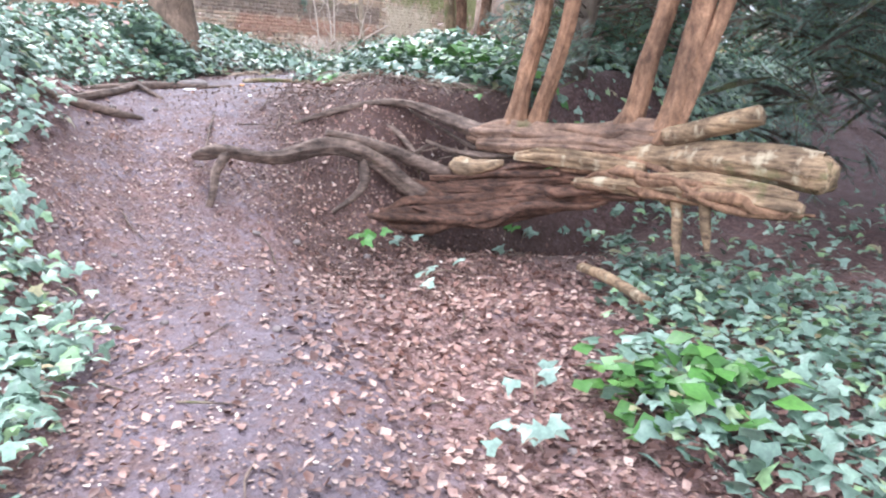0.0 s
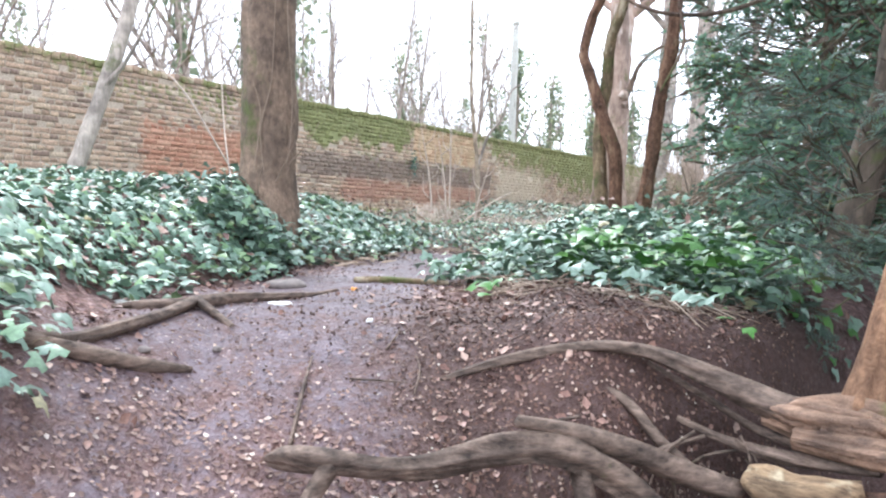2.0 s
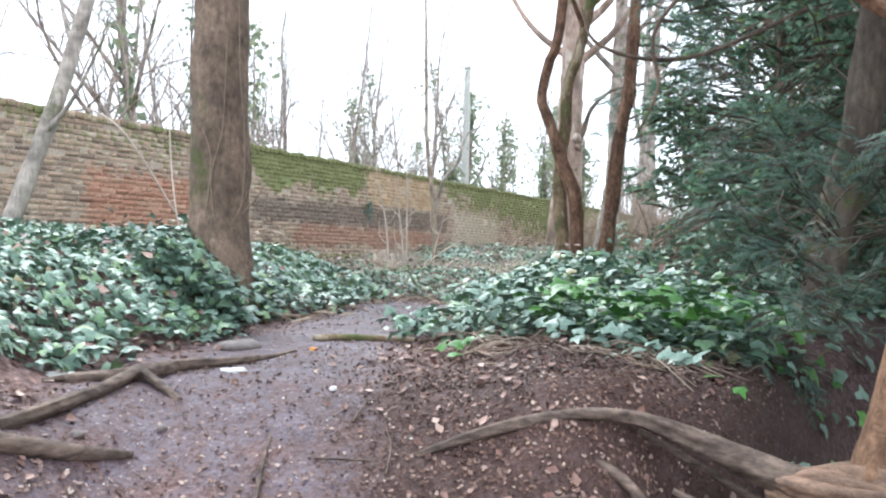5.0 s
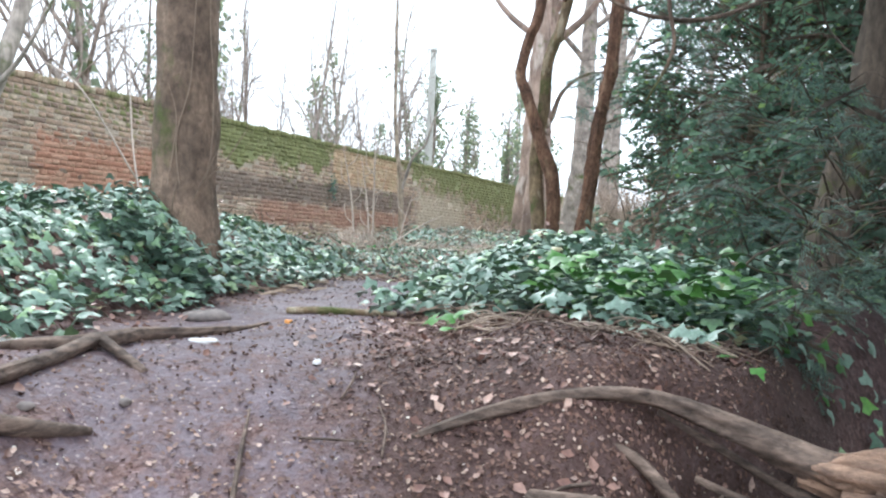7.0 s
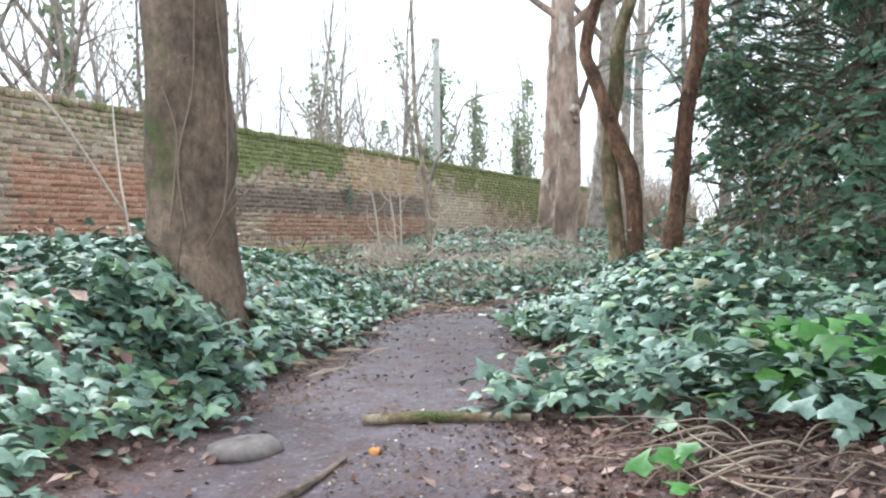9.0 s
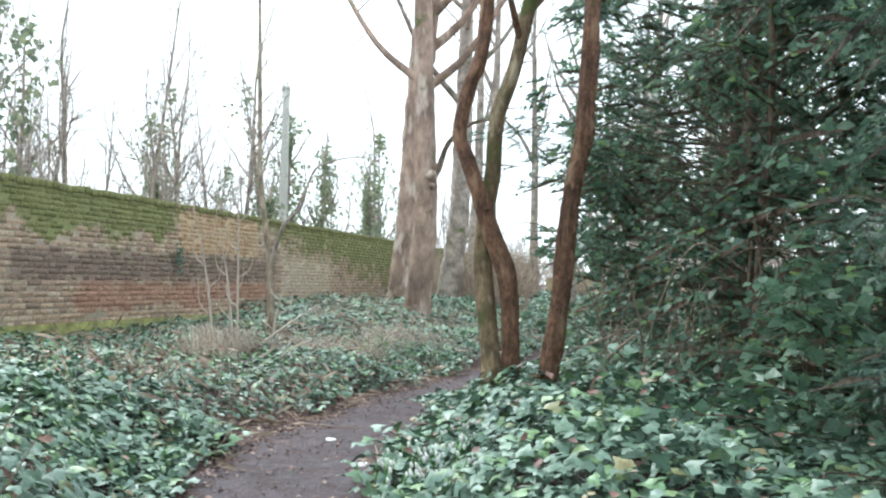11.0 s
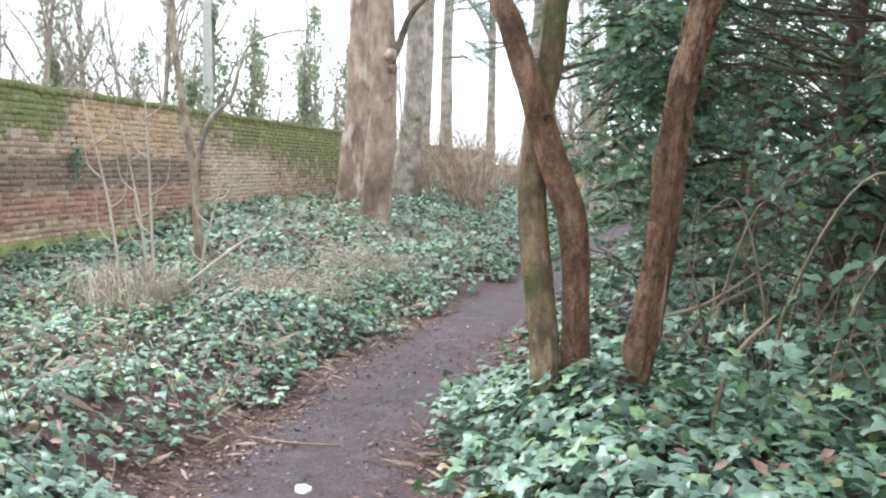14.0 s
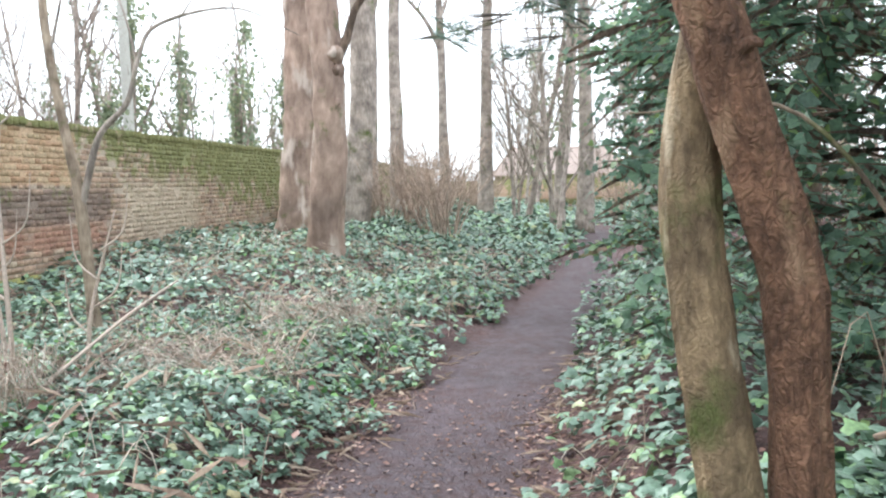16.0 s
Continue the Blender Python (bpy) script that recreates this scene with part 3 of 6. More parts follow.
for row in range(28):
    z = WTOP - 0.125 - row * COURSE
    w = HALF if row % 2 else 2 * HALF
    for y in np.arange(WY0 + (w / 2 if row % 4 < 2 else 0), WY1, w):
        brick_spots.append((y, z, w))

# ---------------------------------------------------------------- trees
def tree_limbs(base, height, radius, seed, lean=(0, 0), limbs=7, first=0.35, spread=0.5, twigs=4):
    """Trunk, limbs and twigs of a bare tree: three lists of tubes."""
    g = np.random.RandomState(seed)
    base = np.array(base, float)
    k = np.linspace(0, 1, 6)
    wig = np.cumsum(g.randn(6, 2) * 0.012 * height, axis=0)
    trunk = np.c_[base[0] + lean[0] * k + wig[:, 0] * k, base[1] + lean[1] * k + wig[:, 1] * k, base[2] - 0.15 + (height + 0.15) * k, radius * np.interp(k, [0, 0.08, 0.5, 1], [1.25, 1, 0.66, 0.12])]
    T = spline(trunk, 60)
    trunks, arms, fine = [tube(trunk, 10, 30, 0.06, 0.08, seed=seed)], [], []
    for i in range(limbs):
        u = first + (0.97 - first) * (i + g.rand() * 0.6) / limbs
        o = T[int(u * 59)]
        az = g.rand() * 2 * np.pi
        length = height * (0.12 + 0.3 * (1 - u)) * (0.7 + 0.6 * g.rand())
        d = np.array([np.cos(az) * spread, np.sin(az) * spread, 0.8 + 0.3 * g.rand()])
        pts, p, r = [(*o[:3], o[3] * 0.6)], o[:3].copy(), o[3] * 0.6
        for q in range(4):
            d = d / np.linalg.norm(d) + g.randn(3) * 0.16 + (0, 0, 0.08)
            p = p + d / np.linalg.norm(d) * length / 4
            pts.append((*p, r * (1 - (q + 1) / 4.4)))
        arms.append(tube(pts, 6, 12, 0.05, seed=i))
        L = spline(pts, 20)
        for q in range(twigs):
            v = L[4 + int(g.rand() * 15)]
            e = v[:3].copy()
            dd = d + g.randn(3) * 0.7
            tw = [(*e, max(0.006, v[3] * 0.5))]
            for h in range(3):
                dd = dd / np.linalg.norm(dd) + g.randn(3) * 0.25
                e = e + dd / np.linalg.norm(dd) * length * 0.14
                tw.append((*e, max(0.003, v[3] * 0.5) * (1 - (h + 1) / 3.6)))
            fine.append(tube(tw, 4, 6))
    return trunks, arms, fine, T


def bare_tree(name, base, height, radius, seed, material, label, lean=(0, 0), limbs=7, first=0.35, spread=0.5, twigs=4, clad=0, group=""):
    tr, ar, fi, T = tree_limbs((0, 0, 0), height, radius, seed, lean, limbs, first, spread, twigs)
    t = empty(name, base)
    put("trunk", *join(tr), material, t)
    for a in ar:
        put("limb", *a, material, t)
    tagged(put("twigwork", *join(fi), material, t), kind="stuff")
    if clad:
        g = np.random.RandomState(seed + 50)
        u = (g.rand(clad) ** 0.8 * 50).astype(int)
        wide = 0.08 + 1.2 * vnoise(u * 0.31 + seed, u * 0 + 3.3) ** 2 * (0.25 + g.rand(clad))
        az = g.rand(clad) * 2 * np.pi
        out = np.c_[np.cos(az), np.sin(az), g.rand(clad) * 0.6]
        c = T[u, :3] + out * wide[:, None] + np.c_[np.zeros((clad, 2)), g.randn(clad) * 0.15]
        put("climbing_ivy", *scatter(c, out + g.randn(clad, 3) * 0.5, 0.12 + 0.1 * g.rand(clad), g.rand(clad) * 6.3, SIMPLE, SIMPLE_F), M_CLAD, t, "pale green ivy climbing the trunk")
    return tagged(t, label, "tree", group)


# ---- the tree beside the path, with dead climbers on it
big = empty("path_tree", (-5.83, 5.35, 0))
put("trunk", *tube([(0.08, 0, 0.75, 0.38), (0.06, 0, 0.98, 0.29), (0.04, 0, 1.3, 0.235), (0.012, 0, 1.8, 0.206), (-0.005, 0, 2.6, 0.193), (-0.08, -0.02, 4.5, 0.172), (-0.2, 0, 8, 0.12), (-0.3, 0, 11, 0.05)], 56, 220, 0.035, 0.07, flutes=0, seed=3.0, grain=0.018), M_TRUNK, big)
g = np.random.RandomState(5)
for k in range(3):
    a = -1.25 + 0.5 * k + g.rand() * 0.3
    pts = []
    for q in range(7):
        z = 0.95 + q * (0.22 + 0.1 * (k % 3))
        aa = a + 0.12 * np.sin(q * 1.4 + k) + 0.15 * g.randn()
        pts.append((0.235 * np.cos(aa) * (1 - 0.02 * q), 0.235 * np.sin(aa) * (1 - 0.02 * q), z, 0.006 - 0.0006 * q))
    put("dead_vine", *tube(pts, 6, 30, 0.1, 0.2, seed=k), M_DRY, big, "thin dead climbing stem")
for k in range(7):
    a = -1.5 + 0.5 * k
    z = 1.2 + 0.15 * (k % 4)
    pts = [(0.2 * np.cos(a), 0.2 * np.sin(a), z, 0.005), (0.34 * np.cos(a + 0.1), 0.34 * np.sin(a + 0.1), z + 0.14, 0.004), (0.45 * np.cos(a + 0.2), 0.45 * np.sin(a + 0.2), z + 0.33, 0.002)]
    put("twig", *tube(pts, 4, 8), M_DRY, big)
for k in range(4):
    a = 0.5 + 1.6 * k
    put("limb", *tube([(-0.2, 0, 6.5 + k * 0.7, 0.07), (-0.2 + np.cos(a) * 0.8, np.sin(a) * 0.8, 7.6 + k * 0.8, 0.045), (-0.2 + np.cos(a) * 1.6, np.sin(a) * 1.6, 9 + k * 0.8, 0.02)], 7, 14, 0.05), M_BARK, big)
tagged(big, "straight grey-brown trunk with dead climber stems on it", "tree")

# long dead bramble canes leaning past that tree
for k, (a, b_, c) in enumerate([((-5.9, 5.2, 1.1), (-6.5, 5.5, 1.9), (-7.1, 5.9, 2.9)), ((-6.2, 5.4, 1.1), (-6.6, 5.9, 2.0), (-7.0, 6.3, 2.75)), ((-6.7, 5.7, 1.7), (-7.0, 5.4, 2.35), (-7.5, 5.3, 2.6))]):
    cane = put("dead_cane", *tube([(*a, 0.008), (*b_, 0.007), (*c, 0.003)], 5, 16, 0.05), M_STRAW)
    tagged(cane, "thin dry cane leaning in the ivy", "cane", "dry canes by the tree")

# ---- leaning tree by the wall
lean = empty("leaning_tree", (-9.5, 5.75, 1.05))
put("trunk", *tube([(0, 0, -0.2, 0.13), (0, 0.1, 0.4, 0.095), (0, 0.28, 0.9, 0.09), (0, 0.62, 1.9, 0.085), (0, 0.95, 3.1, 0.075), (-0.1, 1.5, 5.2, 0.055), (-0.2, 1.9, 7.5, 0.02)], 12, 50, 0.06, 0.08, seed=8), M_FAR, lean)
for a, z in ((0.6, 1.5), (2.8, 2.6), (4.4, 3.6), (1.2, 4.4)):
    y = 0.3 * z
    put("limb", *tube([(0, y, z, 0.035), (np.cos(a) * 0.35, y + np.sin(a) * 0.3, z + 0.4, 0.025), (np.cos(a) * 0.8, y + np.sin(a) * 0.6, z + 1.2, 0.008)], 6, 12, 0.05), M_FAR, lean)
tagged(lean, "slim grey tree leaning beside the brick wall", "tree")

# ---- twin stems and a third, bent, stem by the path
twin = empty("twin_stem_tree", (-4.76, 9.3, 0.9))
put("stem", *tube([(-0.07, 0.0, -0.15, 0.1), (-0.09, 0.05, 0.33, 0.075), (-0.125, 0.1, 0.68, 0.071), (-0.17, 0.13, 1.02, 0.069), (-0.205, 0.15, 1.35, 0.066), (-0.195, 0.14, 1.61, 0.062), (-0.13, 0.11, 1.96, 0.06), (-0.08, 0.05, 2.44, 0.056), (0.06, 0.05, 2.87, 0.052), (0.25, 0.1, 4.0, 0.042), (0.45, 0.3, 6.5, 0.015)], 48, 240, 0.07, 0.09, seed=1.5, grain=0.1), M_MOSSBARK, twin, "moss-green pale stem")
put("stem", *tube([(0.05, 0.1, -0.15, 0.1), (0.045, 0.1, 0.3, 0.072), (0.04, 0.1, 0.82, 0.066), (0.02, 0.09, 1.15, 0.068), (-0.04, 0.06, 1.35, 0.066), (-0.13, 0.03, 1.58, 0.062), (-0.215, 0.0, 1.84, 0.059), (-0.305, -0.02, 2.1, 0.056), (-0.375, 0.0, 2.3, 0.054), (-0.305, 0.02, 2.67, 0.05), (-0.22, 0.03, 2.9, 0.048), (-0.18, 0.1, 3.6, 0.045), (-0.1, 0.2, 6.4, 0.015)], 48, 240, 0.11, 0.13, seed=4.2, grain=0.13), M_STEM, twin, "reddish-brown bent stem")
put("branch_stub", *tube([(-0.15, -0.02, 1.68, 0.02), (-0.12, -0.05, 1.7, 0.014), (-0.1, -0.06, 1.69, 0.006)], 8, 10, 0.1), M_STEM, twin)
for a, z0 in ((0.4, 3.2), (2.1, 3.7), (3.6, 4.2), (5.0, 3.0)):
    sx, sy = np.interp(z0, [2.87, 4.0, 6.5], [0.06, 0.25, 0.45]), np.interp(z0, [2.87, 4.0, 6.5], [0.05, 0.1, 0.3])
    put("limb", *tube([(sx, sy, z0, 0.03), (-0.1 + np.cos(a) * 0.6, 0.1 + np.sin(a) * 0.6, z0 + 0.5, 0.02), (-0.1 + np.cos(a) * 1.4, 0.1 + np.sin(a) * 1.4, z0 + 1.5, 0.005)], 6, 12, 0.05), M_STEM, twin)
tagged(twin, "two crossing stems of a young tree rising from ivy", "tree")
third = empty("flaking_stem_tree", (-4.425, 9.39, 0.9))
put("trunk", *tube([(-0.07, 0, -0.15, 0.11), (-0.04, 0, 0.2, 0.083), (0.0, 0, 0.45, 0.071), (0.045, 0, 0.72, 0.066), (0.09, 0, 1.05, 0.064), (0.11, 0, 1.25, 0.067), (0.12, 0, 1.5, 0.063), (0.15, 0, 1.8, 0.06), (0.21, 0.0, 2.1, 0.057), (0.25, 0.0, 2.3, 0.062), (0.29, 0.02, 3.1, 0.055), (0.36, 0.1, 4.5, 0.045), (0.5, 0.2, 7.0, 0.015)], 52, 260, 0.17, 0.15, flutes=0, seed=6.6, grain=0.14), M_STEM, third)
for k in range(60):
    z = 0.2 + g.rand() * 2.4
    cx = np.interp(z, [0.2, 0.45, 1.05, 1.5, 2.1, 3.1], [-0.04, 0, 0.09, 0.12, 0.21, 0.29])
    a = np.pi + g.rand() * np.pi * 1.2
    rr = 0.066
    V, F = scatter(np.array([[cx + rr * np.cos(a), rr * np.sin(a), z]]), np.array([[np.cos(a), np.sin(a), 0.15]]), np.array([0.05 + 0.05 * g.rand()]), np.array([1.57 + g.randn() * 0.3]), CURL * (1, 0.5, 0.5), CURL_F)
    put("bark_flake", V, F, M_STEM, third)
tagged(third, "leaning stem with flaking reddish-brown bark", "tree")

# ---- the great trees by the wall
def great_tree(name, base, rows, label, seed, material, burls=()):
    t = empty(name, base)
    put("trunk", *tube(rows, 36, 130, 0.07, 0.1, seed=seed), material, t)
    top = np.array(rows)
    gg = np.random.RandomState(int(seed * 10))
    for k in range(7):
        z = 4.6 + k * 1.0 + gg.rand()
        o = np.array([np.interp(z, top[:, 2], top[:, i]) for i in (0, 1, 3)])
        a = gg.rand() * 6.3
        L = 2.4 + gg.rand() * 1.5
        p = [(o[0], o[1], z, o[2] * 0.45), (o[0] + np.cos(a) * L * 0.35, o[1] + np.sin(a) * L * 0.35, z + L * 0.3, o[2] * 0.32), (o[0] + np.cos(a) * L * 0.65, o[1] + np.sin(a) * L * 0.65, z + L * 0.75, o[2] * 0.2), (o[0] + np.cos(a) * L, o[1] + np.sin(a) * L, z + L * 1.3, 0.015)]
        put("limb", *tube(p, 8, 18, 0.05, seed=k), material, t)
        S = spline(p, 20)
        tagged(put("twigwork", *join([tube([(*S[i][:3], 0.016), (*(S[i][:3] + (gg.randn(3) * 0.3 + (0, 0, 0.35))), 0.01), (*(S[i][:3] + (gg.randn(3) * 0.6 + (0, 0, 0.8))), 0.004)], 4, 6) for i in gg.randint(6, 20, 8)]), material, t), kind="stuff")
    for (x, y, z, r) in burls:
        V, F = tube([(x - r * 0.9, y, z - r, r * 0.3), (x - r * 0.3, y, z - r * 0.5, r * 0.95), (x, y, z + r * 0.2, r), (x - r * 0.3, y, z + r, r * 0.4)], 20, 30, 0.3, 0.7, seed=z)
        put("burl", V, F, material, t, "knobbly burl")
    return tagged(t, label, "tree")


M_GREAT = mat_bark("red-grey bark", (0.25, 0.175, 0.14), (0.46, 0.35, 0.29), 0.12, 0.35, stretch=(1, 1, 0.35), pale=(0.58, 0.48, 0.41))
first_great = great_tree("great_tree", (-8.18, 17.8, 1.15), [(-0.08, 0, -0.2, 0.38), (-0.08, 0, 0.15, 0.3), (-0.05, 0, 0.6, 0.255), (0.02, 0, 1.6, 0.23), (0.06, 0, 2.6, 0.235), (-0.02, 0, 4.2, 0.2), (-0.1, 0, 6.5, 0.17), (-0.2, 0, 9.5, 0.12), (-0.3, 0, 13, 0.03)], "tall red-grey trunk with burls in ivy", 2.2, M_GREAT, burls=((0.2, -0.15, 2.95, 0.1), (0.23, -0.12, 2.75, 0.08), (0.18, -0.16, 2.3, 0.07)))
put("limb", *tube([(0.1, -0.1, 2.75, 0.08), (0.35, -0.15, 3.1, 0.06), (0.55, -0.15, 3.6, 0.045), (1.0, -0.15, 3.95, 0.035), (1.7, -0.1, 4.05, 0.018)], 10, 40, 0.12, 0.2), M_BARK, first_great, "dark crooked side limb")
great_tree("great_tree", (-9.35, 20.3, 1.15), [(0, 0, -0.2, 0.7), (0, 0, 0.2, 0.55), (0.03, 0, 0.8, 0.44), (0.06, 0, 1.8, 0.36), (0.12, 0, 3.2, 0.32), (0.2, 0, 5.5, 0.29), (0.4, 0, 8, 0.26), (0.4, 0, 11, 0.15), (0.5, 0, 14, 0.03)], "broad flared grey trunk beside the brick wall", 5.1, M_GREAT)
great_tree("great_tree", (-9.05, 22.8, 1.15), [(0, 0, -0.2, 0.5), (0, 0, 0.3, 0.36), (0.1, 0, 1.2, 0.3), (0.25, 0, 2.6, 0.27), (0.3, 0, 4.5, 0.24), (0.35, 0, 8, 0.16), (0.4, 0, 12, 0.03)], "grey trunk behind the larger trees", 7.7, M_FAR)

# ---- forked sapling and thin bare shoots before the wall
sap = empty("forked_sapling", (-9.0, 13.4, 1.05))
put("trunk", *tube([(0, 0, -0.2, 0.075), (0, 0, 0.1, 0.062), (-0.03, 0, 0.7, 0.05), (-0.07, 0, 1.3, 0.045), (-0.12, 0, 1.6, 0.042), (-0.25, 0, 2.4, 0.035), (-0.32, 0.05, 3.2, 0.032), (-0.4, 0.1, 4.6, 0.025), (-0.5, 0.1, 7.0, 0.008)], 12, 60, 0.06, 0.08, seed=3), mat_bark("pale grey bark", (0.2, 0.15, 0.11), (0.45, 0.38, 0.3), 0.15), sap)
put("limb", *tube([(-0.06, 0, 1.15, 0.034), (0.02, 0, 1.4, 0.03), (0.15, 0, 1.75, 0.027), (0.4, 0, 2.0, 0.023), (0.52, 0, 2.35, 0.019), (0.7, 0, 2.6, 0.015), (1.3, 0.1, 2.72, 0.008), (1.8, 0.2, 2.5, 0.003)], 8, 50, 0.05, seed=2), M_FAR, sap)
for p in ([(0.5, 0, 2.3, 0.012), (0.42, 0, 2.7, 0.008), (0.2, 0, 3.3, 0.004)], [(-0.25, 0, 2.4, 0.014), (-0.1, 0, 2.9, 0.01), (0.0, 0.1, 3.6, 0.004)], [(0.9, 0, 2.66, 0.008), (1.1, 0.1, 3.0, 0.003)], [(-0.3, 0, 3.0, 0.01), (-0.6, 0.1, 3.5, 0.004)]):
    put("twig", *tube(p, 5, 12), M_FAR, sap)
tagged(sap, "forked pale sapling growing in front of the wall", "tree")
for k, (x, y, dx, h) in enumerate([(-8.95, 11.9, -0.4, 1.9), (-8.62, 11.9, -0.1, 2.2), (-8.8, 12.1, -0.3, 1.7), (-8.4, 12.3, 0.25, 1.2)]):
    shoot = empty("bare_shoot", (x, y, 1.0))
    put("stem", *tube([(0, 0, -0.1, 0.018), (dx * 0.2, 0, h * 0.35, 0.015), (dx * 0.45, 0.02, h * 0.6, 0.011), (dx, 0.05, h, 0.004)], 6, 26, 0.05, seed=k), M_STRAW, shoot)
    for q in range(4):
        u = 0.3 + 0.16 * q
        sgn = 1 if q % 2 else -1
        put("twig", *tube([(dx * u * 0.8, 0, h * u, 0.008), (dx * u * 0.8 + sgn * 0.16, 0.03, h * u + 0.14, 0.006), (dx * u * 0.8 + sgn * 0.2, 0.05, h * u + 0.45, 0.002)], 5, 10), M_STRAW, shoot)
    tagged(shoot, "thin bare shoot with few twigs, before the wall", "shrub", "bare shoots")
stick = put("long_dead_stick", *tube([(-8.35, 11.6, 1.1, 0.012), (-8.0, 12.1, 1.5, 0.011), (-7.75, 12.4, 1.72, 0.007)], 6, 16, 0.05), M_STRAW)
tagged(stick, "long pale stick propped up in the ivy", "stick")

# ---------------------------------------------------------------- fallen yew with living stems
yew = empty("fallen_yew", (-1.5, 3.85, 0))


def fy(name, rows, material, label="", seg=16, rings=70, rough=0.05, lumps=0.12, flutes=0, seed=1.0, twist=1.0, grain=0.3):
    P = np.array(rows, float)
    k = 1 + np.interp(P[:, 0], [-2.6, -2.2, -1.8, -1.0, 0.0], [0, 0.12, 0.22, 0.2, 0.1]) / 3.9  # the trunk lies further in under the bank
    P[:, :2] *= k[:, None]
    P[:, 2] = 1.2 + (P[:, 2] - 1.2) * k
    P[:, 0] += 1.5
    P[:, 1] -= 3.85
    return put(name, *tube(P, seg, rings, rough, lumps, flutes, twist, seed, grain), material, yew, label)


BIG = dict(seg=44, rings=150)
g = np.random.RandomState(33)


def strands(axis, count, wide, r, material, name, seed0, seg=14, rings=70):
    """Sinewy strands wound along an axis of x, y, z and spread."""
    A = spline(axis, 9)
    for k in range(count):
        a0, w = 6.28 * k / count + g.rand(), 1.2 + 0.8 * g.rand()
        i0, i1 = g.randint(0, 3), 9 - g.randint(0, 3)
        rows_ = []
        for i in range(i0, i1):
            a = a0 + w * i / 4 + 0.5 * g.randn()
            d = A[i, 3] * wide * (0.8 + 0.4 * g.rand())
            end = min(1.0, 0.35 + 0.5 * min(i - i0, i1 - 1 - i))
            rows_.append((A[i, 0] + 0.05 * g.randn(), A[i, 1] + d * np.cos(a), A[i, 2] + d * np.sin(a), r * end * (0.75 + 0.5 * g.rand())))
        fy(name, rows_, material, "", seg, rings, 0.22, 0.5, 0, seed0 + k, 1.5, 0.4)


strands([(-2.55, 3.6, 0.2, 0.03), (-2.1, 3.7, 0.27, 0.075), (-1.65, 3.8, 0.345, 0.085), (-1.2, 3.82, 0.48, 0.075), (-0.8, 3.77, 0.55, 0.06)], 7, 0.95, 0.03, M_LOG, "wood_strand", 50)
strands([(-2.3, 3.8, 0.42, 0.05), (-2.0, 3.84, 0.41, 0.07), (-1.65, 3.86, 0.47, 0.08), (-1.2, 3.84, 0.58, 0.08), (-0.9, 3.8, 0.62, 0.06)], 6, 0.95, 0.028, M_LOG, "wood_strand", 60)
strands([(-1.95, 4.06, 0.73, 0.05), (-1.6, 4.0, 0.74, 0.07), (-1.2, 3.93, 0.765, 0.065), (-0.8, 3.9, 0.79, 0.07)], 6, 0.9, 0.026, M_LIVING, "living_strand", 70)
strands([(-1.2, 3.76, 0.58, 0.05), (-0.75, 3.72, 0.585, 0.065), (-0.4, 3.69, 0.575, 0.07), (-0.05, 3.65, 0.555, 0.05)], 6, 0.85, 0.02, M_YEWBARK, "splinter", 80, 10)
strands([(-1.3, 3.84, 0.66, 0.04), (-1.0, 3.82, 0.66, 0.05), (-0.7, 3.78, 0.64, 0.05), (-0.35, 3.74, 0.63, 0.03)], 5, 0.9, 0.018, M_YEWBARK, "splinter", 90, 10)
fy("log", [(-2.55, 3.6, 0.2, 0.02), (-2.42, 3.64, 0.24, 0.03), (-2.1, 3.7, 0.27, 0.045), (-1.65, 3.8, 0.345, 0.052), (-1.2, 3.82, 0.48, 0.05), (-0.8, 3.77, 0.55, 0.045)], M_LOG, "twisted weathered lower log", seed=2.0, grain=0.42, twist=2.0, **BIG)
fy("log", [(-2.3, 3.8, 0.42, 0.03), (-2.0, 3.84, 0.41, 0.045), (-1.65, 3.86, 0.47, 0.05), (-1.2, 3.84, 0.58, 0.05), (-0.9, 3.8, 0.62, 0.04)], M_LOG, "reddish rotten inner wood", seed=4.0, grain=0.42, twist=1.5, **BIG)
fy("split_plank", [(-1.15, 3.74, 0.56, 0.03), (-0.85, 3.73, 0.575, 0.045), (-0.45, 3.69, 0.575, 0.05), (-0.1, 3.65, 0.555, 0.042), (-0.03, 3.64, 0.55, 0.03)], M_PALE, "bare pale split wood", seed=5.0, twist=0.3, grain=0.4, **BIG)
fy("split_plank", [(-0.75, 3.72, 0.63, 0.02), (-0.5, 3.7, 0.63, 0.04), (-0.2, 3.67, 0.62, 0.035), (-0.06, 3.65, 0.61, 0.02)], M_PALE, "bare pale split wood", seed=15.0, twist=0.3, grain=0.4, **BIG)
fy("split_log", [(-0.95, 3.85, 0.7, 0.05), (-0.75, 3.84, 0.73, 0.07), (-0.45, 3.8, 0.745, 0.088), (-0.2, 3.76, 0.74, 0.092), (0.0, 3.72, 0.72, 0.09), (0.01, 3.72, 0.72, 0.085)], M_PALE, "bare split log with a sawn end", seed=7.0, twist=0.3, grain=0.18, **BIG)
fy("split_plank", [(-1.55, 3.84, 0.655, 0.02), (-1.35, 3.83, 0.67, 0.05), (-1.05, 3.8, 0.665, 0.055), (-0.8, 3.76, 0.66, 0.03)], M_PALE, "weathered grey splinter of wood", seed=17.0, twist=0.2, grain=0.45, **BIG)
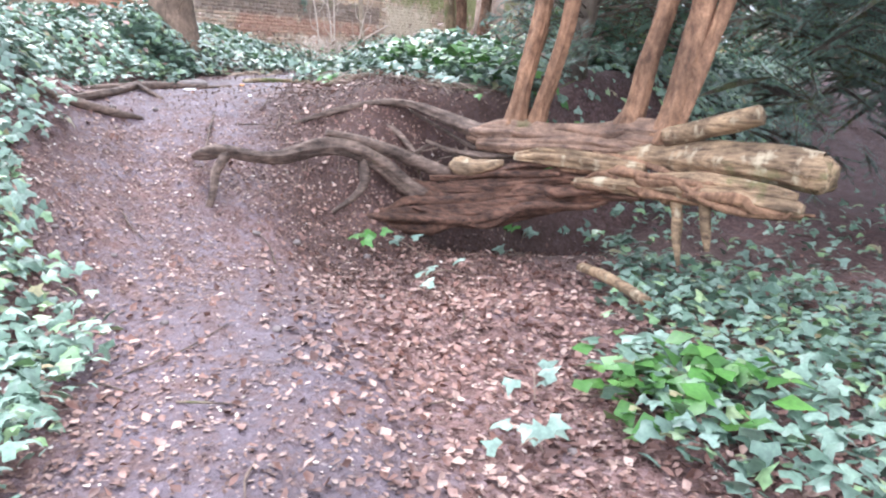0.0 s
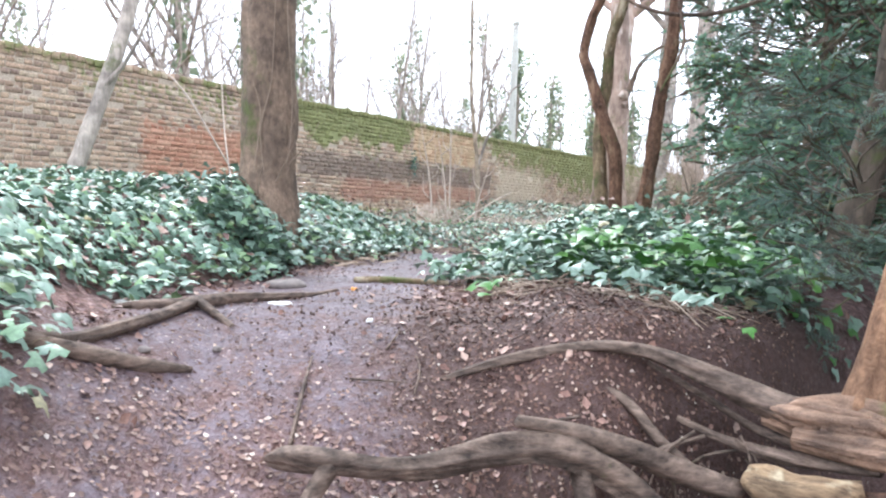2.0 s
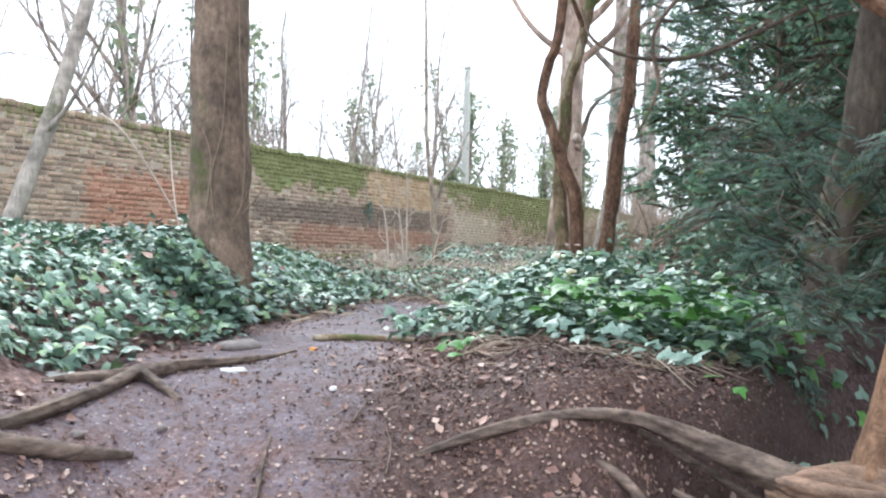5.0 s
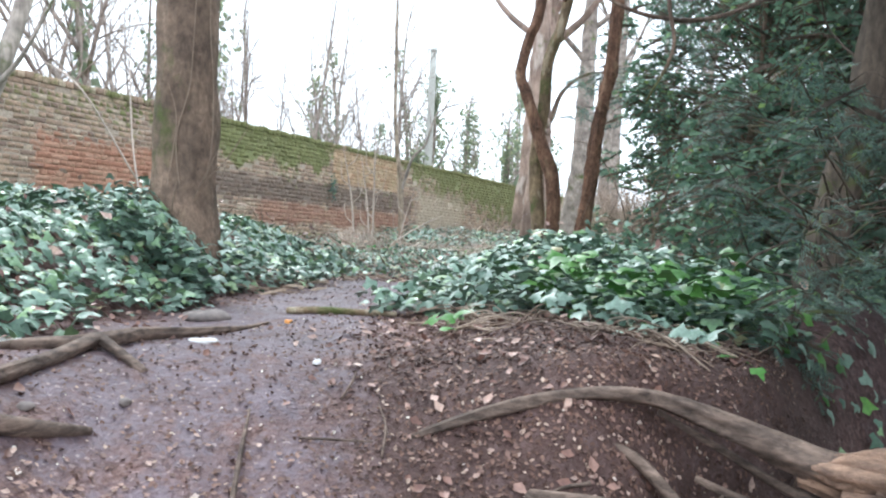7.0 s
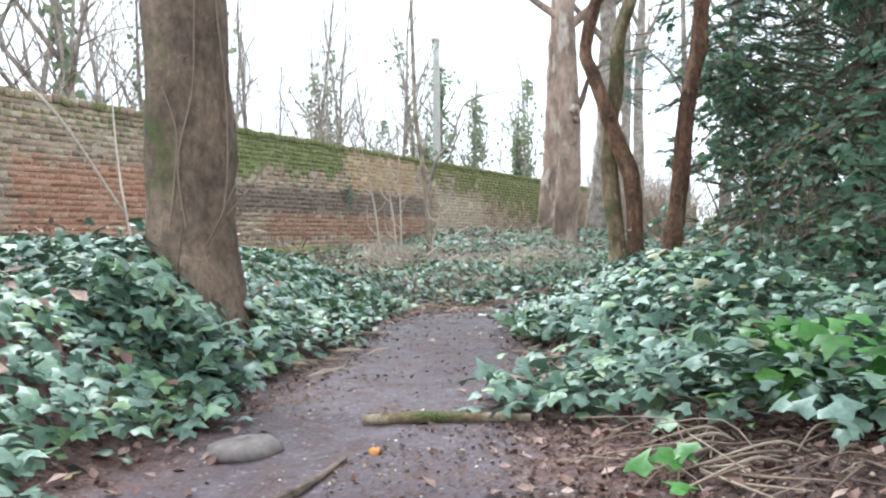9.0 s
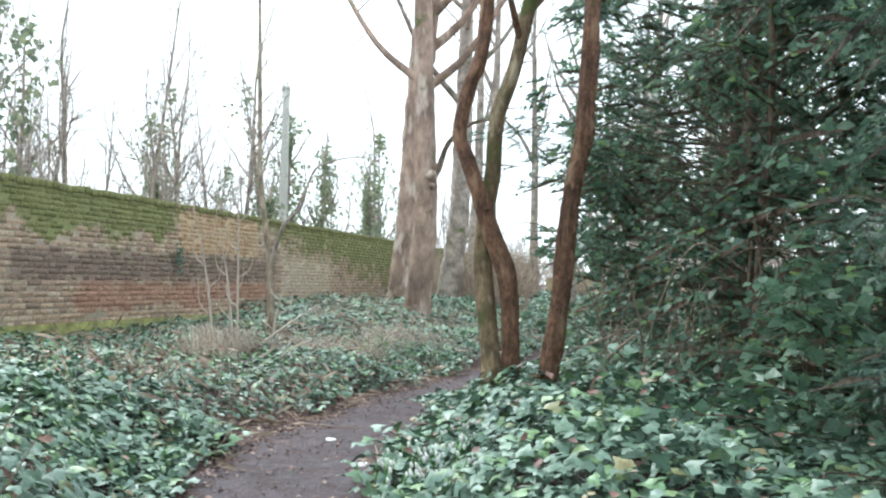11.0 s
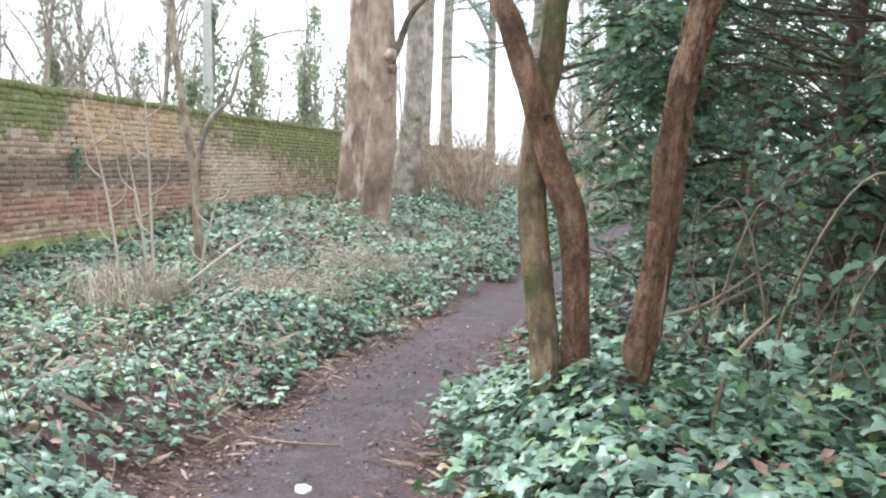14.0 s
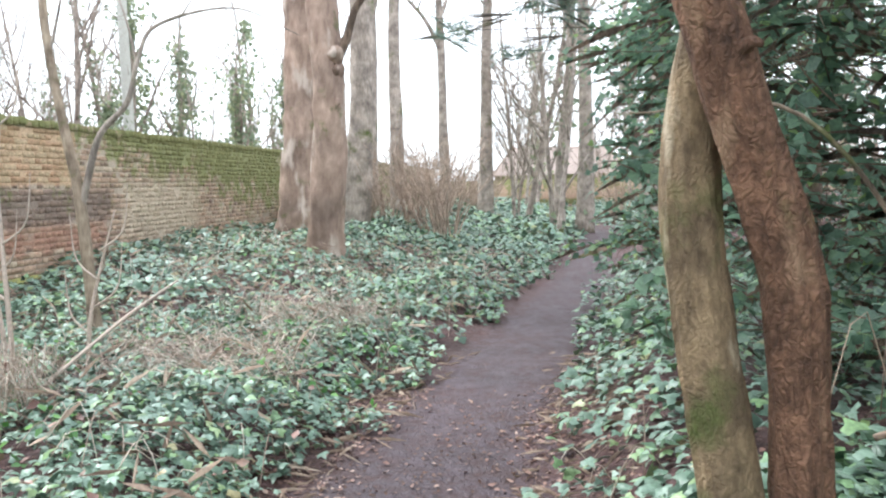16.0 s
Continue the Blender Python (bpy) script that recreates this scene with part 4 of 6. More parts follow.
fy("knot", [(-1.98, 3.9, 0.575, 0.03), (-1.92, 3.88, 0.565, 0.055), (-1.84, 3.87, 0.56, 0.06), (-1.74, 3.87, 0.58, 0.055), (-1.64, 3.89, 0.61, 0.03)], M_PALE, "pale broken knot", lumps=0.55, rough=0.1, grain=0.15, seg=24, rings=40)
fy("living_wood", [(-1.98, 4.1, 0.73, 0.03), (-1.85, 4.07, 0.74, 0.06), (-1.7, 4.04, 0.75, 0.085), (-1.45, 4.0, 0.76, 0.07), (-1.15, 3.96, 0.78, 0.065), (-0.9, 3.94, 0.8, 0.085), (-0.65, 3.88, 0.81, 0.07)], M_LIVING, "sinuous living strip of reddish wood", seed=3.0, grain=0.38, **BIG)
fy("living_wood", [(-1.85, 3.98, 0.69, 0.03), (-1.6, 3.93, 0.7, 0.045), (-1.3, 3.88, 0.73, 0.04), (-1.05, 3.88, 0.745, 0.045), (-0.75, 3.86, 0.77, 0.03)], M_LIVING, seed=9.0, grain=0.38, **BIG)
fy("living_wood", [(-2.3, 4.14, 0.66, 0.008), (-2.1, 4.09, 0.62, 0.013), (-1.85, 4.0, 0.62, 0.02), (-1.6, 3.95, 0.65, 0.02)], M_ROOT, seed=12.0, grain=0.4, **BIG)
for rows_, s in ([(-1.67, 4.08, 0.74, 0.085), (-1.64, 4.09, 0.95, 0.0578), (-1.59, 4.1, 1.2, 0.0527), (-1.53, 4.12, 1.55, 0.051), (-1.5, 4.2, 2.4, 0.0467), (-1.4, 4.3, 3.6, 0.0382), (-1.2, 4.5, 6, 0.0127)], 1.0), \
        ([(-1.55, 4.1, 0.76, 0.068), (-1.51, 4.1, 0.92, 0.0493), (-1.43, 4.08, 1.15, 0.0459), (-1.34, 4.05, 1.5, 0.0442), (-1.25, 4.02, 2.3, 0.0408), (-1.0, 4.05, 3.5, 0.034), (-0.8, 4.2, 5.5, 0.0102)], 2.0), \
        ([(-0.98, 3.98, 0.8, 0.085), (-0.93, 4.0, 0.95, 0.0578), (-0.89, 4.02, 1.2, 0.0527), (-0.82, 4.05, 1.5, 0.051), (-0.65, 4.1, 2.4, 0.0467), (-0.5, 4.3, 4, 0.034), (-0.4, 4.5, 6, 0.0127)], 3.0), \
        ([(-0.76, 3.9, 0.78, 0.09), (-0.72, 3.92, 0.95, 0.066), (-0.68, 3.95, 1.2, 0.0615), (-0.63, 3.98, 1.5, 0.06), (-0.5, 4.0, 2.4, 0.0525), (-0.35, 4.1, 4, 0.0375), (-0.2, 4.2, 6.2, 0.0112)], 4.0), \
        ([(-0.68, 3.9, 0.85, 0.036), (-0.62, 3.94, 1.1, 0.036), (-0.52, 3.98, 1.5, 0.036), (-0.3, 4.0, 2.3, 0.033), (0.0, 4.1, 4, 0.021), (0.2, 4.2, 5.6, 0.006)], 5.0):
    fy("stem", rows_, M_YEWBARK, "upright reddish-brown living stem", 36, 150, 0.07, 0.2, 0, s, 0.8, 0.2)
fy("stub", [(-0.72, 3.82, 0.83, 0.05), (-0.5, 3.8, 0.9, 0.05), (-0.27, 3.76, 0.975, 0.045)], M_PALE, "sawn-off branch stub", 12, 20, 0.06, 0.08, 0)
fy("peg", [(-0.62, 3.72, 0.56, 0.03), (-0.595, 3.7, 0.45, 0.028), (-0.585, 3.68, 0.34, 0.024), (-0.56, 3.66, 0.21, 0.01)], M_PALE, "", 8, 14, 0.08, 0.1, 0)
fy("peg", [(-0.47, 3.7, 0.56, 0.03), (-0.46, 3.68, 0.47, 0.028), (-0.445, 3.68, 0.38, 0.024), (-0.43, 3.66, 0.3, 0.012)], M_PALE, "", 8, 14, 0.08, 0.1, 0)
# root arms
fy("root", [(-3.26, 3.08, 0.58, 0.02), (-3.18, 3.08, 0.6, 0.035), (-3.02, 3.07, 0.63, 0.033), (-2.92, 3.2, 0.6, 0.03), (-2.82, 3.34, 0.595, 0.034), (-2.67, 3.46, 0.64, 0.045), (-2.52, 3.58, 0.64, 0.045), (-2.36, 3.7, 0.55, 0.048), (-2.2, 3.76, 0.42, 0.05), (-2.05, 3.8, 0.34, 0.04)], M_ROOT, "grey weathered root arm", 30, 110, 0.12, 0.28, 2, 1.3, 1.5, 0.3)
fy("root", [(-3.0, 3.07, 0.62, 0.028), (-3.0, 2.98, 0.53, 0.024), (-2.97, 2.92, 0.42, 0.02), (-2.98, 2.86, 0.28, 0.016)], M_ROOT, "", 10, 24, 0.08, 0.12, 0)
fy("root", [(-2.62, 3.5, 0.74, 0.018), (-2.5, 3.62, 0.7, 0.028), (-2.36, 3.74, 0.64, 0.035), (-2.2, 3.86, 0.56, 0.04), (-2.02, 3.95, 0.5, 0.045)], M_ROOT, "", 10, 30, 0.08, 0.12, 2)
fy("root", [(-2.45, 3.64, 0.58, 0.03), (-2.4, 3.58, 0.45, 0.028), (-2.44, 3.52, 0.36, 0.02), (-2.55, 3.46, 0.27, 0.012)], M_ROOT, "", 8, 24, 0.08, 0.12, 0)
fy("root", [(-3.14, 3.82, 0.73, 0.01), (-2.95, 3.98, 0.81, 0.018), (-2.76, 4.1, 0.87, 0.019), (-2.58, 4.16, 0.895, 0.022), (-2.4, 4.16, 0.88, 0.026), (-2.15, 4.12, 0.82, 0.038), (-1.9, 4.08, 0.76, 0.052), (-1.72, 4.05, 0.74, 0.06)], M_ROOT, "root arching over the bank's edge", 24, 90, 0.14, 0.3, 2, 6.0, 1.2, 0.3)
fy("root", [(-2.45, 4.2, 0.84, 0.008), (-2.2, 4.17, 0.74, 0.011), (-1.95, 4.1, 0.66, 0.016), (-1.7, 4.05, 0.68, 0.03)], M_ROOT, "", 16, 60, 0.14, 0.3, 2, 8.0, 1.0, 0.3)
fy("root", [(-2.5, 4.2, 0.9, 0.008), (-2.25, 4.22, 0.84, 0.013), (-2.0, 4.18, 0.76, 0.02), (-1.75, 4.1, 0.75, 0.03)], M_LIVING, "", 16, 60, 0.14, 0.3, 2, 9.0, 1.0, 0.3)
fy("root", [(-2.7, 4.04, 0.78, 0.014), (-2.5, 4.08, 0.72, 0.018), (-2.3, 4.0, 0.6, 0.02), (-2.1, 3.94, 0.5, 0.02)], M_ROOT, "", 8, 24, 0.1, 0.1, 0)
gg = np.random.RandomState(21)
for k in range(26):
    x = -2.85 + gg.rand() * 0.9
    y, z = 3.6 + 0.5 * (x + 2.85) + gg.rand() * 0.12, 0.42 + gg.rand() * 0.28
    d = gg.randn(3) * (0.12, 0.06, 0.05)
    fy("rootlet", [(x, y, z, 0.006), (x + d[0], y - 0.06 + d[1], z - 0.06, 0.005), (x + 1.6 * d[0], y - 0.1 + d[1], z - 0.16 - 0.1 * gg.rand(), 0.002)], M_ROOT, "", 5, 10, 0, 0, 0)
tagged(yew, "fallen yew, weathered and split, with upright living stems", "fallen tree")

# ---------------------------------------------------------------- evergreen masses
def spray_shape(pairs=6):
    """A flat feather of narrow pointed needles, one unit long."""
    V, F = [], []
    for k in range(pairs):
        x = 0.05 + 0.9 * k / pairs
        L = 0.2 * (1 - 0.4 * (k / pairs) ** 2)
        for s in (1, -1):
            i = len(V)
            V += [(x, 0, 0), (x + 0.09, 0, 0.004), (x + 0.08 + L * 0.7, s * L, -0.03 - 0.03 * (k % 2))]
            F.append((i, i + 1, i + 2))
    V += [(0, -0.014, 0), (0, 0.014, 0), (0.97, 0, -0.05)]
    F.append((len(V) - 3, len(V) - 2, len(V) - 1))
    return np.array(V), F


SPRAY, SPRAY_F = spray_shape()


def evergreen(name, base, height, clumps, seed, label, needles=True, per=400, size=0.13, trunk_r=0.14, trunk_rows=None, material=None, cat="tree"):
    """A dense evergreen: a trunk, boughs out to clumps (x, y, z, radius, from the base), each clump hung with sprays or leaves."""
    g = np.random.RandomState(seed)
    t = empty(name, base)
    rows_ = trunk_rows or [(0, 0, -0.2, trunk_r * 1.2), (0, 0, height * 0.3, trunk_r), (0.1, 0.05, height * 0.65, trunk_r * 0.7), (0.1, 0.1, height, 0.03)]
    put("trunk", *tube(rows_, 14, 50, 0.08, 0.14, 3, 0.5, seed), M_YEWDARK if needles else M_BARK, t)
    S = spline(rows_, 40)
    boughs, rods, C, Z, P, FL = [], [], [], [], [], []
    for (x, y, z, r) in clumps:
        o = S[np.argmin(np.abs(S[:, 2] - max(0.2, z * 0.75)))]
        mid = (o[:3] + (x, y, z)) / 2 + (0, 0, 0.25 * r)
        boughs.append(tube([(*o[:3], 0.008), (*(o[:3] * 0.6 + np.array([x, y, z]) * 0.4 + (0.15 * g.randn(), 0.15 * g.randn(), 0.2 * r)), 0.006), (*(mid + g.randn(3) * 0.16), 0.005), (x, y, z, 0.003)], 5, 14, 0.08))
        for q in range(5):
            v = g.randn(3)
            v = v / np.linalg.norm(v) * r * (1, 1, 0.7)
            boughs.append(tube([(x - (x - mid[0]) * 0.3, y - (y - mid[1]) * 0.3, z, 0.005), (x + v[0] * 0.5, y + v[1] * 0.5, z + v[2] * 0.5 + 0.04, 0.0035), (x + v[0], y + v[1], z + v[2], 0.002)], 4, 6))
        fronds = max(4, int(per * r * r / 0.25 / 15))
        for q in range(fronds):
            az, rise = g.rand() * 6.283, g.normal(-0.05, 0.25)
            way = np.array([np.cos(az), np.sin(az), rise])
            along = r * g.uniform(0.75, 1.25)
            o2 = np.array([x, y, z]) + g.randn(3) * r * (0.28, 0.28, 0.38)
            flat = np.array([0, 0, 1.0]) + g.randn(3) * 0.3
            flat -= way * (flat @ way) / (way @ way)
            flat /= np.linalg.norm(flat)
            side2 = np.cross(flat, way)
            u = (np.arange(15) // 2 + 0.6) / 7.8
            sgn = np.where(np.arange(15) % 2, 1.0, -1.0)
            sgn[14] = 0.0
            C.append(o2 + way * along * u[:, None] - np.array([0, 0, 1.0]) * (0.3 * along * u ** 2)[:, None] + g.randn(15, 3) * 0.012)
            pw = way + side2 * (sgn * 0.95)[:, None] - np.array([0, 0, 1.0]) * (0.15 + 0.35 * u)[:, None] + g.randn(15, 3) * (0.18 if needles else 0.4)
            P.append(pw / np.linalg.norm(pw, axis=1)[:, None])
            FL.append(np.repeat(flat[None], 15, 0))
            Z.append(size * (1.15 - 0.5 * u) * g.uniform(0.75, 1.3, 15))
            tip = o2 + way * along - np.array([0, 0, 0.3 * along])
            mid2 = o2 + way * along * 0.5 - np.array([0, 0, 0.07 * along])
            rods.append([o2 - side2 * 0.002, o2 + side2 * 0.002, tip, mid2 - flat * 0.002])
    tagged(put("brushwood", *join(boughs), M_YEWDARK if needles else M_BARK, t), kind="stuff")
    rods = np.array(rods)
    RF = np.array([(0, 1, 3), (1, 2, 3), (2, 0, 3)])[None] + (np.arange(len(rods)) * 4)[:, None, None]
    tagged(put("twigwork", rods.reshape(-1, 3), RF.reshape(-1, 3), M_YEWDARK if needles else M_BARK, t, smooth=False), kind="stuff")
    C, P, Z, FL = np.vstack(C), np.vstack(P), np.concatenate(Z), np.vstack(FL)
    up = FL + g.randn(len(P), 3) * (0.28 if needles else 0.6)
    nrm = up - P * (up * P).sum(1)[:, None]
    nrm /= np.linalg.norm(nrm, axis=1)[:, None]
    side = np.cross(nrm, P)
    sh, fc = (SPRAY, SPRAY_F) if needles else (OVAL * (1, 1.55, 1), OVAL_F)
    V = C[:, None] + Z[:, None, None] * (sh[None, :, 0:1] * P[:, None] + sh[None, :, 1:2] * side[:, None] + sh[None, :, 2:3] * nrm[:, None])
    F = np.asarray(fc)[None] + (np.arange(len(C)) * len(sh))[:, None, None]
    put("crown", V.reshape(-1, 3), F.reshape(-1, len(fc[0])), material or (M_YEW if needles else M_HOLLY), t, smooth=False)
    return tagged(t, label, cat)


def clumps(seed, count, box, r0, r1, shape=None):
    g = np.random.RandomState(seed)
    out = []
    while len(out) < count:
        p = np.array([g.uniform(*box[0]), g.uniform(*box[1]), g.uniform(*box[2])])
        if shape is None or shape(*p):
            out.append((*p, g.uniform(r0, r1)))
    return out


def crown_test(w, zlo, ztop):
    """Inside a rough cone that narrows to its top."""
    return lambda x, y, z: math.hypot(x, y) < w * (1 - 0.55 * max(0, (z - zlo) / (ztop - zlo)))


# clumps(51) sit above the view, added to shade the ivy on the right
path_yew = evergreen("yew", (-2.1, 6.5, 0.85), 6.5, clumps(1, 36, ((-0.6, 2.4), (-0.3, 2.2), (0.9, 6)), 0.35, 0.55, lambda x, y, z: math.hypot(x - 0.9, y - 0.8) < 1.7 - 0.12 * z and (x > 0.5 or y > 0.35 or z > 2.2)) + clumps(21, 13, ((-1.2, 0.3), (-1.2, 0.6), (2.0, 4.2)), 0.25, 0.4) + clumps(51, 24, ((-1.9, 0.6), (-1.5, 1.3), (3.0, 5.0)), 0.35, 0.52) + clumps(31, 8, ((-0.75, -0.15), (0.1, 0.9), (0.3, 1.9)), 0.2, 0.32) + clumps(41, 12, ((-0.15, 0.6), (-1.9, -0.5), (0.0, 1.3)), 0.16, 0.27), 1, "dark yew with drooping needle sprays over the bank", trunk_rows=[(0, 0, -0.2, 0.16), (0, 0, 0.3, 0.115), (0.09, 0, 0.9, 0.1), (0.22, 0, 1.6, 0.092), (0.4, 0.1, 3.5, 0.075), (0.6, 0.2, 6.5, 0.03)], per=400, size=0.105)
evergreen("yew", (1.1, 7.0, 0.4), 6.5, clumps(2, 30, ((-1.9, 1.9), (-1.9, 1.7), (0.5, 6)), 0.45, 0.7, crown_test(1.9, 0.5, 7)), 2, "dark yew with drooping needle sprays", per=220, size=0.16)
evergreen("evergreen_shrub", (-1.6, 9.3, 0.95), 5.6, clumps(3, 52, ((-1.7, 1.8), (-1.7, 1.9), (0.3, 5.4)), 0.35, 0.6, crown_test(1.8, 0.5, 6.5)) + clumps(33, 16, ((-1.7, -0.5), (-1.9, -0.6), (0.2, 1.3)), 0.25, 0.4), 3, "spreading leafy evergreen shrub with low boughs", False, 230, 0.09, 0.05, cat="shrub")
# clumps(24) are unseen boughs overhead, added to darken the log and bank
evergreen("yew", (0.2, 4.9, 0.1), 6.0, clumps(4, 20, ((-1.2, 2.0), (-0.5, 1.6), (2.2, 5.6)), 0.4, 0.6) + clumps(24, 28, ((-2.7, 0.8), (-1.8, 0.8), (3.3, 5.2)), 0.42, 0.62) + clumps(14, 14, ((-1.2, 1.6), (0.5, 1.7), (0.5, 2.4)), 0.35, 0.5), 4, "dark yew, its high boughs over the log added for shade", per=260, trunk_rows=[(1.4, 0.4, -0.2, 0.12), (1.4, 0.4, 1.8, 0.09), (0.8, 0.5, 3.6, 0.07), (-0.3, 0.6, 6, 0.03)])
evergreen("yew", (3.6, 5.2, 0.2), 6.5, clumps(5, 28, ((-1.9, 1.9), (-1.9, 1.9), (0.5, 6)), 0.5, 0.8, crown_test(2.0, 0.5, 7)), 5, "dark yew at the edge of the wood", per=180, size=0.18)
evergreen("yew", (1.4, 11.0, 0.8), 7.0, clumps(6, 28, ((-2, 2), (-2, 2), (0.3, 6.5)), 0.5, 0.85, crown_test(2.1, 0.5, 7.5)), 6, "tall dark yew standing further back", per=150, size=0.2)
evergreen("yew", (-2.9, 10.6, 0.95), 6.5, clumps(16, 20, ((-1.6, 0.9), (-0.9, 1.2), (2.6, 5.6)), 0.3, 0.5) + clumps(26, 9, ((-1.9, -0.9), (0.3, 2.6), (2.5, 4.4)), 0.28, 0.42) + clumps(56, 10, ((-3.6, -2.2), (2.2, 4.4), (2.5, 3.4)), 0.2, 0.34), 16, "slim yew with boughs high over the path", per=260, trunk_r=0.06)
evergreen("evergreen_shrub", (-2.9, 9.9, 0.95), 3.8, clumps(17, 40, ((-0.95, 1.2), (-0.5, 0.7), (0.2, 3.6)), 0.28, 0.45), 17, "leafy evergreen shrub among the yews", False, 230, 0.09, 0.03, cat="shrub")
evergreen("evergreen_shrub", (-3.0, 11.3, 0.95), 5.2, clumps(7, 54, ((-1.5, 1.3), (-1.2, 2.0), (0.1, 4.9)), 0.35, 0.6) + clumps(37, 22, ((-1.75, -1.0), (-0.3, 1.2), (0.4, 3.4)), 0.22, 0.34), 7, "dense evergreen shrub with glossy leaves", False, 250, 0.08, 0.06, cat="shrub")
evergreen("evergreen_shrub", (-2.9, 14.6, 0.9), 5.2, clumps(8, 44, ((-1.55, 1.6), (-1.6, 2.0), (0.1, 4.9)), 0.4, 0.65), 8, "dense evergreen shrub with glossy leaves", False, 210, 0.09, 0.06, cat="shrub")
evergreen("evergreen_shrub", (-2.3, 18.5, 0.9), 5.0, clumps(9, 36, ((-1.5, 1.8), (-1.8, 2.4), (0.1, 4.6)), 0.5, 0.75), 9, "dense evergreen shrub beside the path", False, 190, 0.11, 0.06, cat="shrub")

# ---------------------------------------------------------------- ivy carpet
def ground_normal(x, y, e=0.05):
    dzx = (ground_z(x + e, y, False) - ground_z(x - e, y, False)) / (2 * e)
    dzy = (ground_z(x, y + e, False) - ground_z(x, y - e, False)) / (2 * e)
    return np.c_[-dzx, -dzy, np.ones(len(x))]


def carpet(name, box, count, keep, size, height, seed, label, material=None, tilt=0.45, shape=IVY, faces=IVY_F, category="ivy"):
    """Leaves over a stretch of ground where keep(x, y) allows them."""
    g = np.random.RandomState(seed)
    x, y = g.uniform(box[0], box[1], count), g.uniform(box[2], box[3], count)
    k = g.rand(count) < keep(x, y)
    x, y = x[k], y[k]
    m = len(x)
    heap = 0.35 + 1.3 * vnoise(x * 1.7 + seed, y * 1.7)
    z = ground_z(x, y) + height * (0.05 + g.rand(m) ** 0.8) * heap
    nrm = ground_normal(x, y) + g.randn(m, 3) * tilt
    nrm[:, 2] = np.abs(nrm[:, 2]) + 0.15
    ob = put(name, *scatter(np.c_[x, y, z], nrm, size * (0.55 + 0.75 * g.rand(m)), g.rand(m) * 6.3, shape, faces), material or M_IVY, smooth=False)
    return tagged(ob, label, category, kind="stuff")


def beyond_path(lo, hi):
    return lambda x, y: smoothstep(lo, hi, path_off(x, y) + 0.5 * (vnoise(x * 1.9 + 4, y * 1.9) - 0.5))


def gaps(x, y):
    """Ivy grows in patches, with bare litter between."""
    return 0.36 + 0.64 * smoothstep(0.3, 0.5, 0.65 * vnoise(x * 1.3 + 2, y * 1.3 + 7) + 0.35 * vnoise(x * 4.1, y * 4.1))


def left_side(x, y):
    """1 on the wall's side of the path."""
    i = np.argmin((x[:, None] - PLINE[None, :, 0]) ** 2 + (y[:, None] - PLINE[None, :, 1]) ** 2, axis=1)
    i = np.clip(i, 1, len(PLINE) - 2)
    d = PLINE[i + 1, :2] - PLINE[i - 1, :2]
    return (d[:, 0] * (y - PLINE[i, 1]) - d[:, 1] * (x - PLINE[i, 0]) > 0).astype(float)


near_l, near_r = beyond_path(0.1, 0.36), beyond_path(0.0, 0.25)


def heap_keep(x, y):
    s = -0.72 * x + 0.69 * y
    low = np.where(s < 3.8, -0.1, 0.1)
    return smoothstep(low, low + 0.28, path_off(x, y) + 0.5 * (vnoise(x * 1.9 + 4, y * 1.9) - 0.5)) * left_side(x, y)


def right_keep(x, y):
    edge = 5.0 + 0.12 * (x + 3.9)
    thin = 1 - 0.88 * smoothstep(-2.5, -2.1, x) * smoothstep(8.0, 7.0, y)
    return thin * near_r(x, y) * (1 - left_side(x, y)) * smoothstep(edge - 0.1, edge + 0.3, y)


def low_keep(x, y):
    return smoothstep(0.0, 0.35, x - (-1.35 + 0.42 * np.abs(y - 4.2) ** 1.0) + 0.35 * (vnoise(x * 2, y * 2) - 0.5)) * (y > 1.9 - 0.2 * x) * (1 - 0.85 * smoothstep(4.3, 4.9, y) * smoothstep(1.6, 0.6, x))


carpet("ivy_bank", (-8.2, -1.6, 0.6, 7.2), 38000, heap_keep, 0.068, 0.16, 31, "glossy dark ivy heaped beside the path")
carpet("ivy_bed", (-11.2, -4.6, 7.2, 14.5), 46000, lambda x, y: near_l(x, y) * left_side(x, y) * gaps(x, y), 0.06, 0.15, 32, "glossy ivy carpet between path and wall")
carpet("ivy_bed", (-11.2, -8.0, 2.0, 7.2), 9000, lambda x, y: left_side(x, y), 0.08, 0.17, 33, "ivy carpet along the foot of the wall")
carpet("ivy_bed", (-11.2, -3.0, 14.5, 24.0), 30000, lambda x, y: near_l(x, y) * left_side(x, y) * gaps(x, y), 0.085, 0.2, 34, "ivy carpet running along the wall", None, 0.45, SIMPLE, SIMPLE_F)
carpet("ivy_bed", (-11.2, 0.0, 24.0, 46.0), 20000, lambda x, y: near_l(x, y), 0.16, 0.22, 35, "pale ivy carpet in the distance", None, 0.45, SIMPLE, SIMPLE_F)
carpet("ivy_bank", (-5.6, -0.6, 5.0, 10.5), 26000, right_keep, 0.075, 0.2, 36, "glossy ivy hanging over the bank's edge")
carpet("ivy_bed", (-5.5, -0.5, 10.0, 20.0), 12000, right_keep, 0.08, 0.2, 37, "ivy under the evergreen shrubs")
carpet("ivy_patch", (-1.6, 3.5, 1.6, 7.0), 14000, low_keep, 0.07, 0.14, 38, "dark ivy on the low ground by the log")
carpet("ivy_heap", (-6.6, -5.0, 4.7, 6.2), 5200, lambda x, y: smoothstep(0.6, 0.35, np.hypot(x + 5.62, y - 5.15)) * near_l(x, y), 0.075, 0.32, 47, "ivy heaped round the foot of the tree")
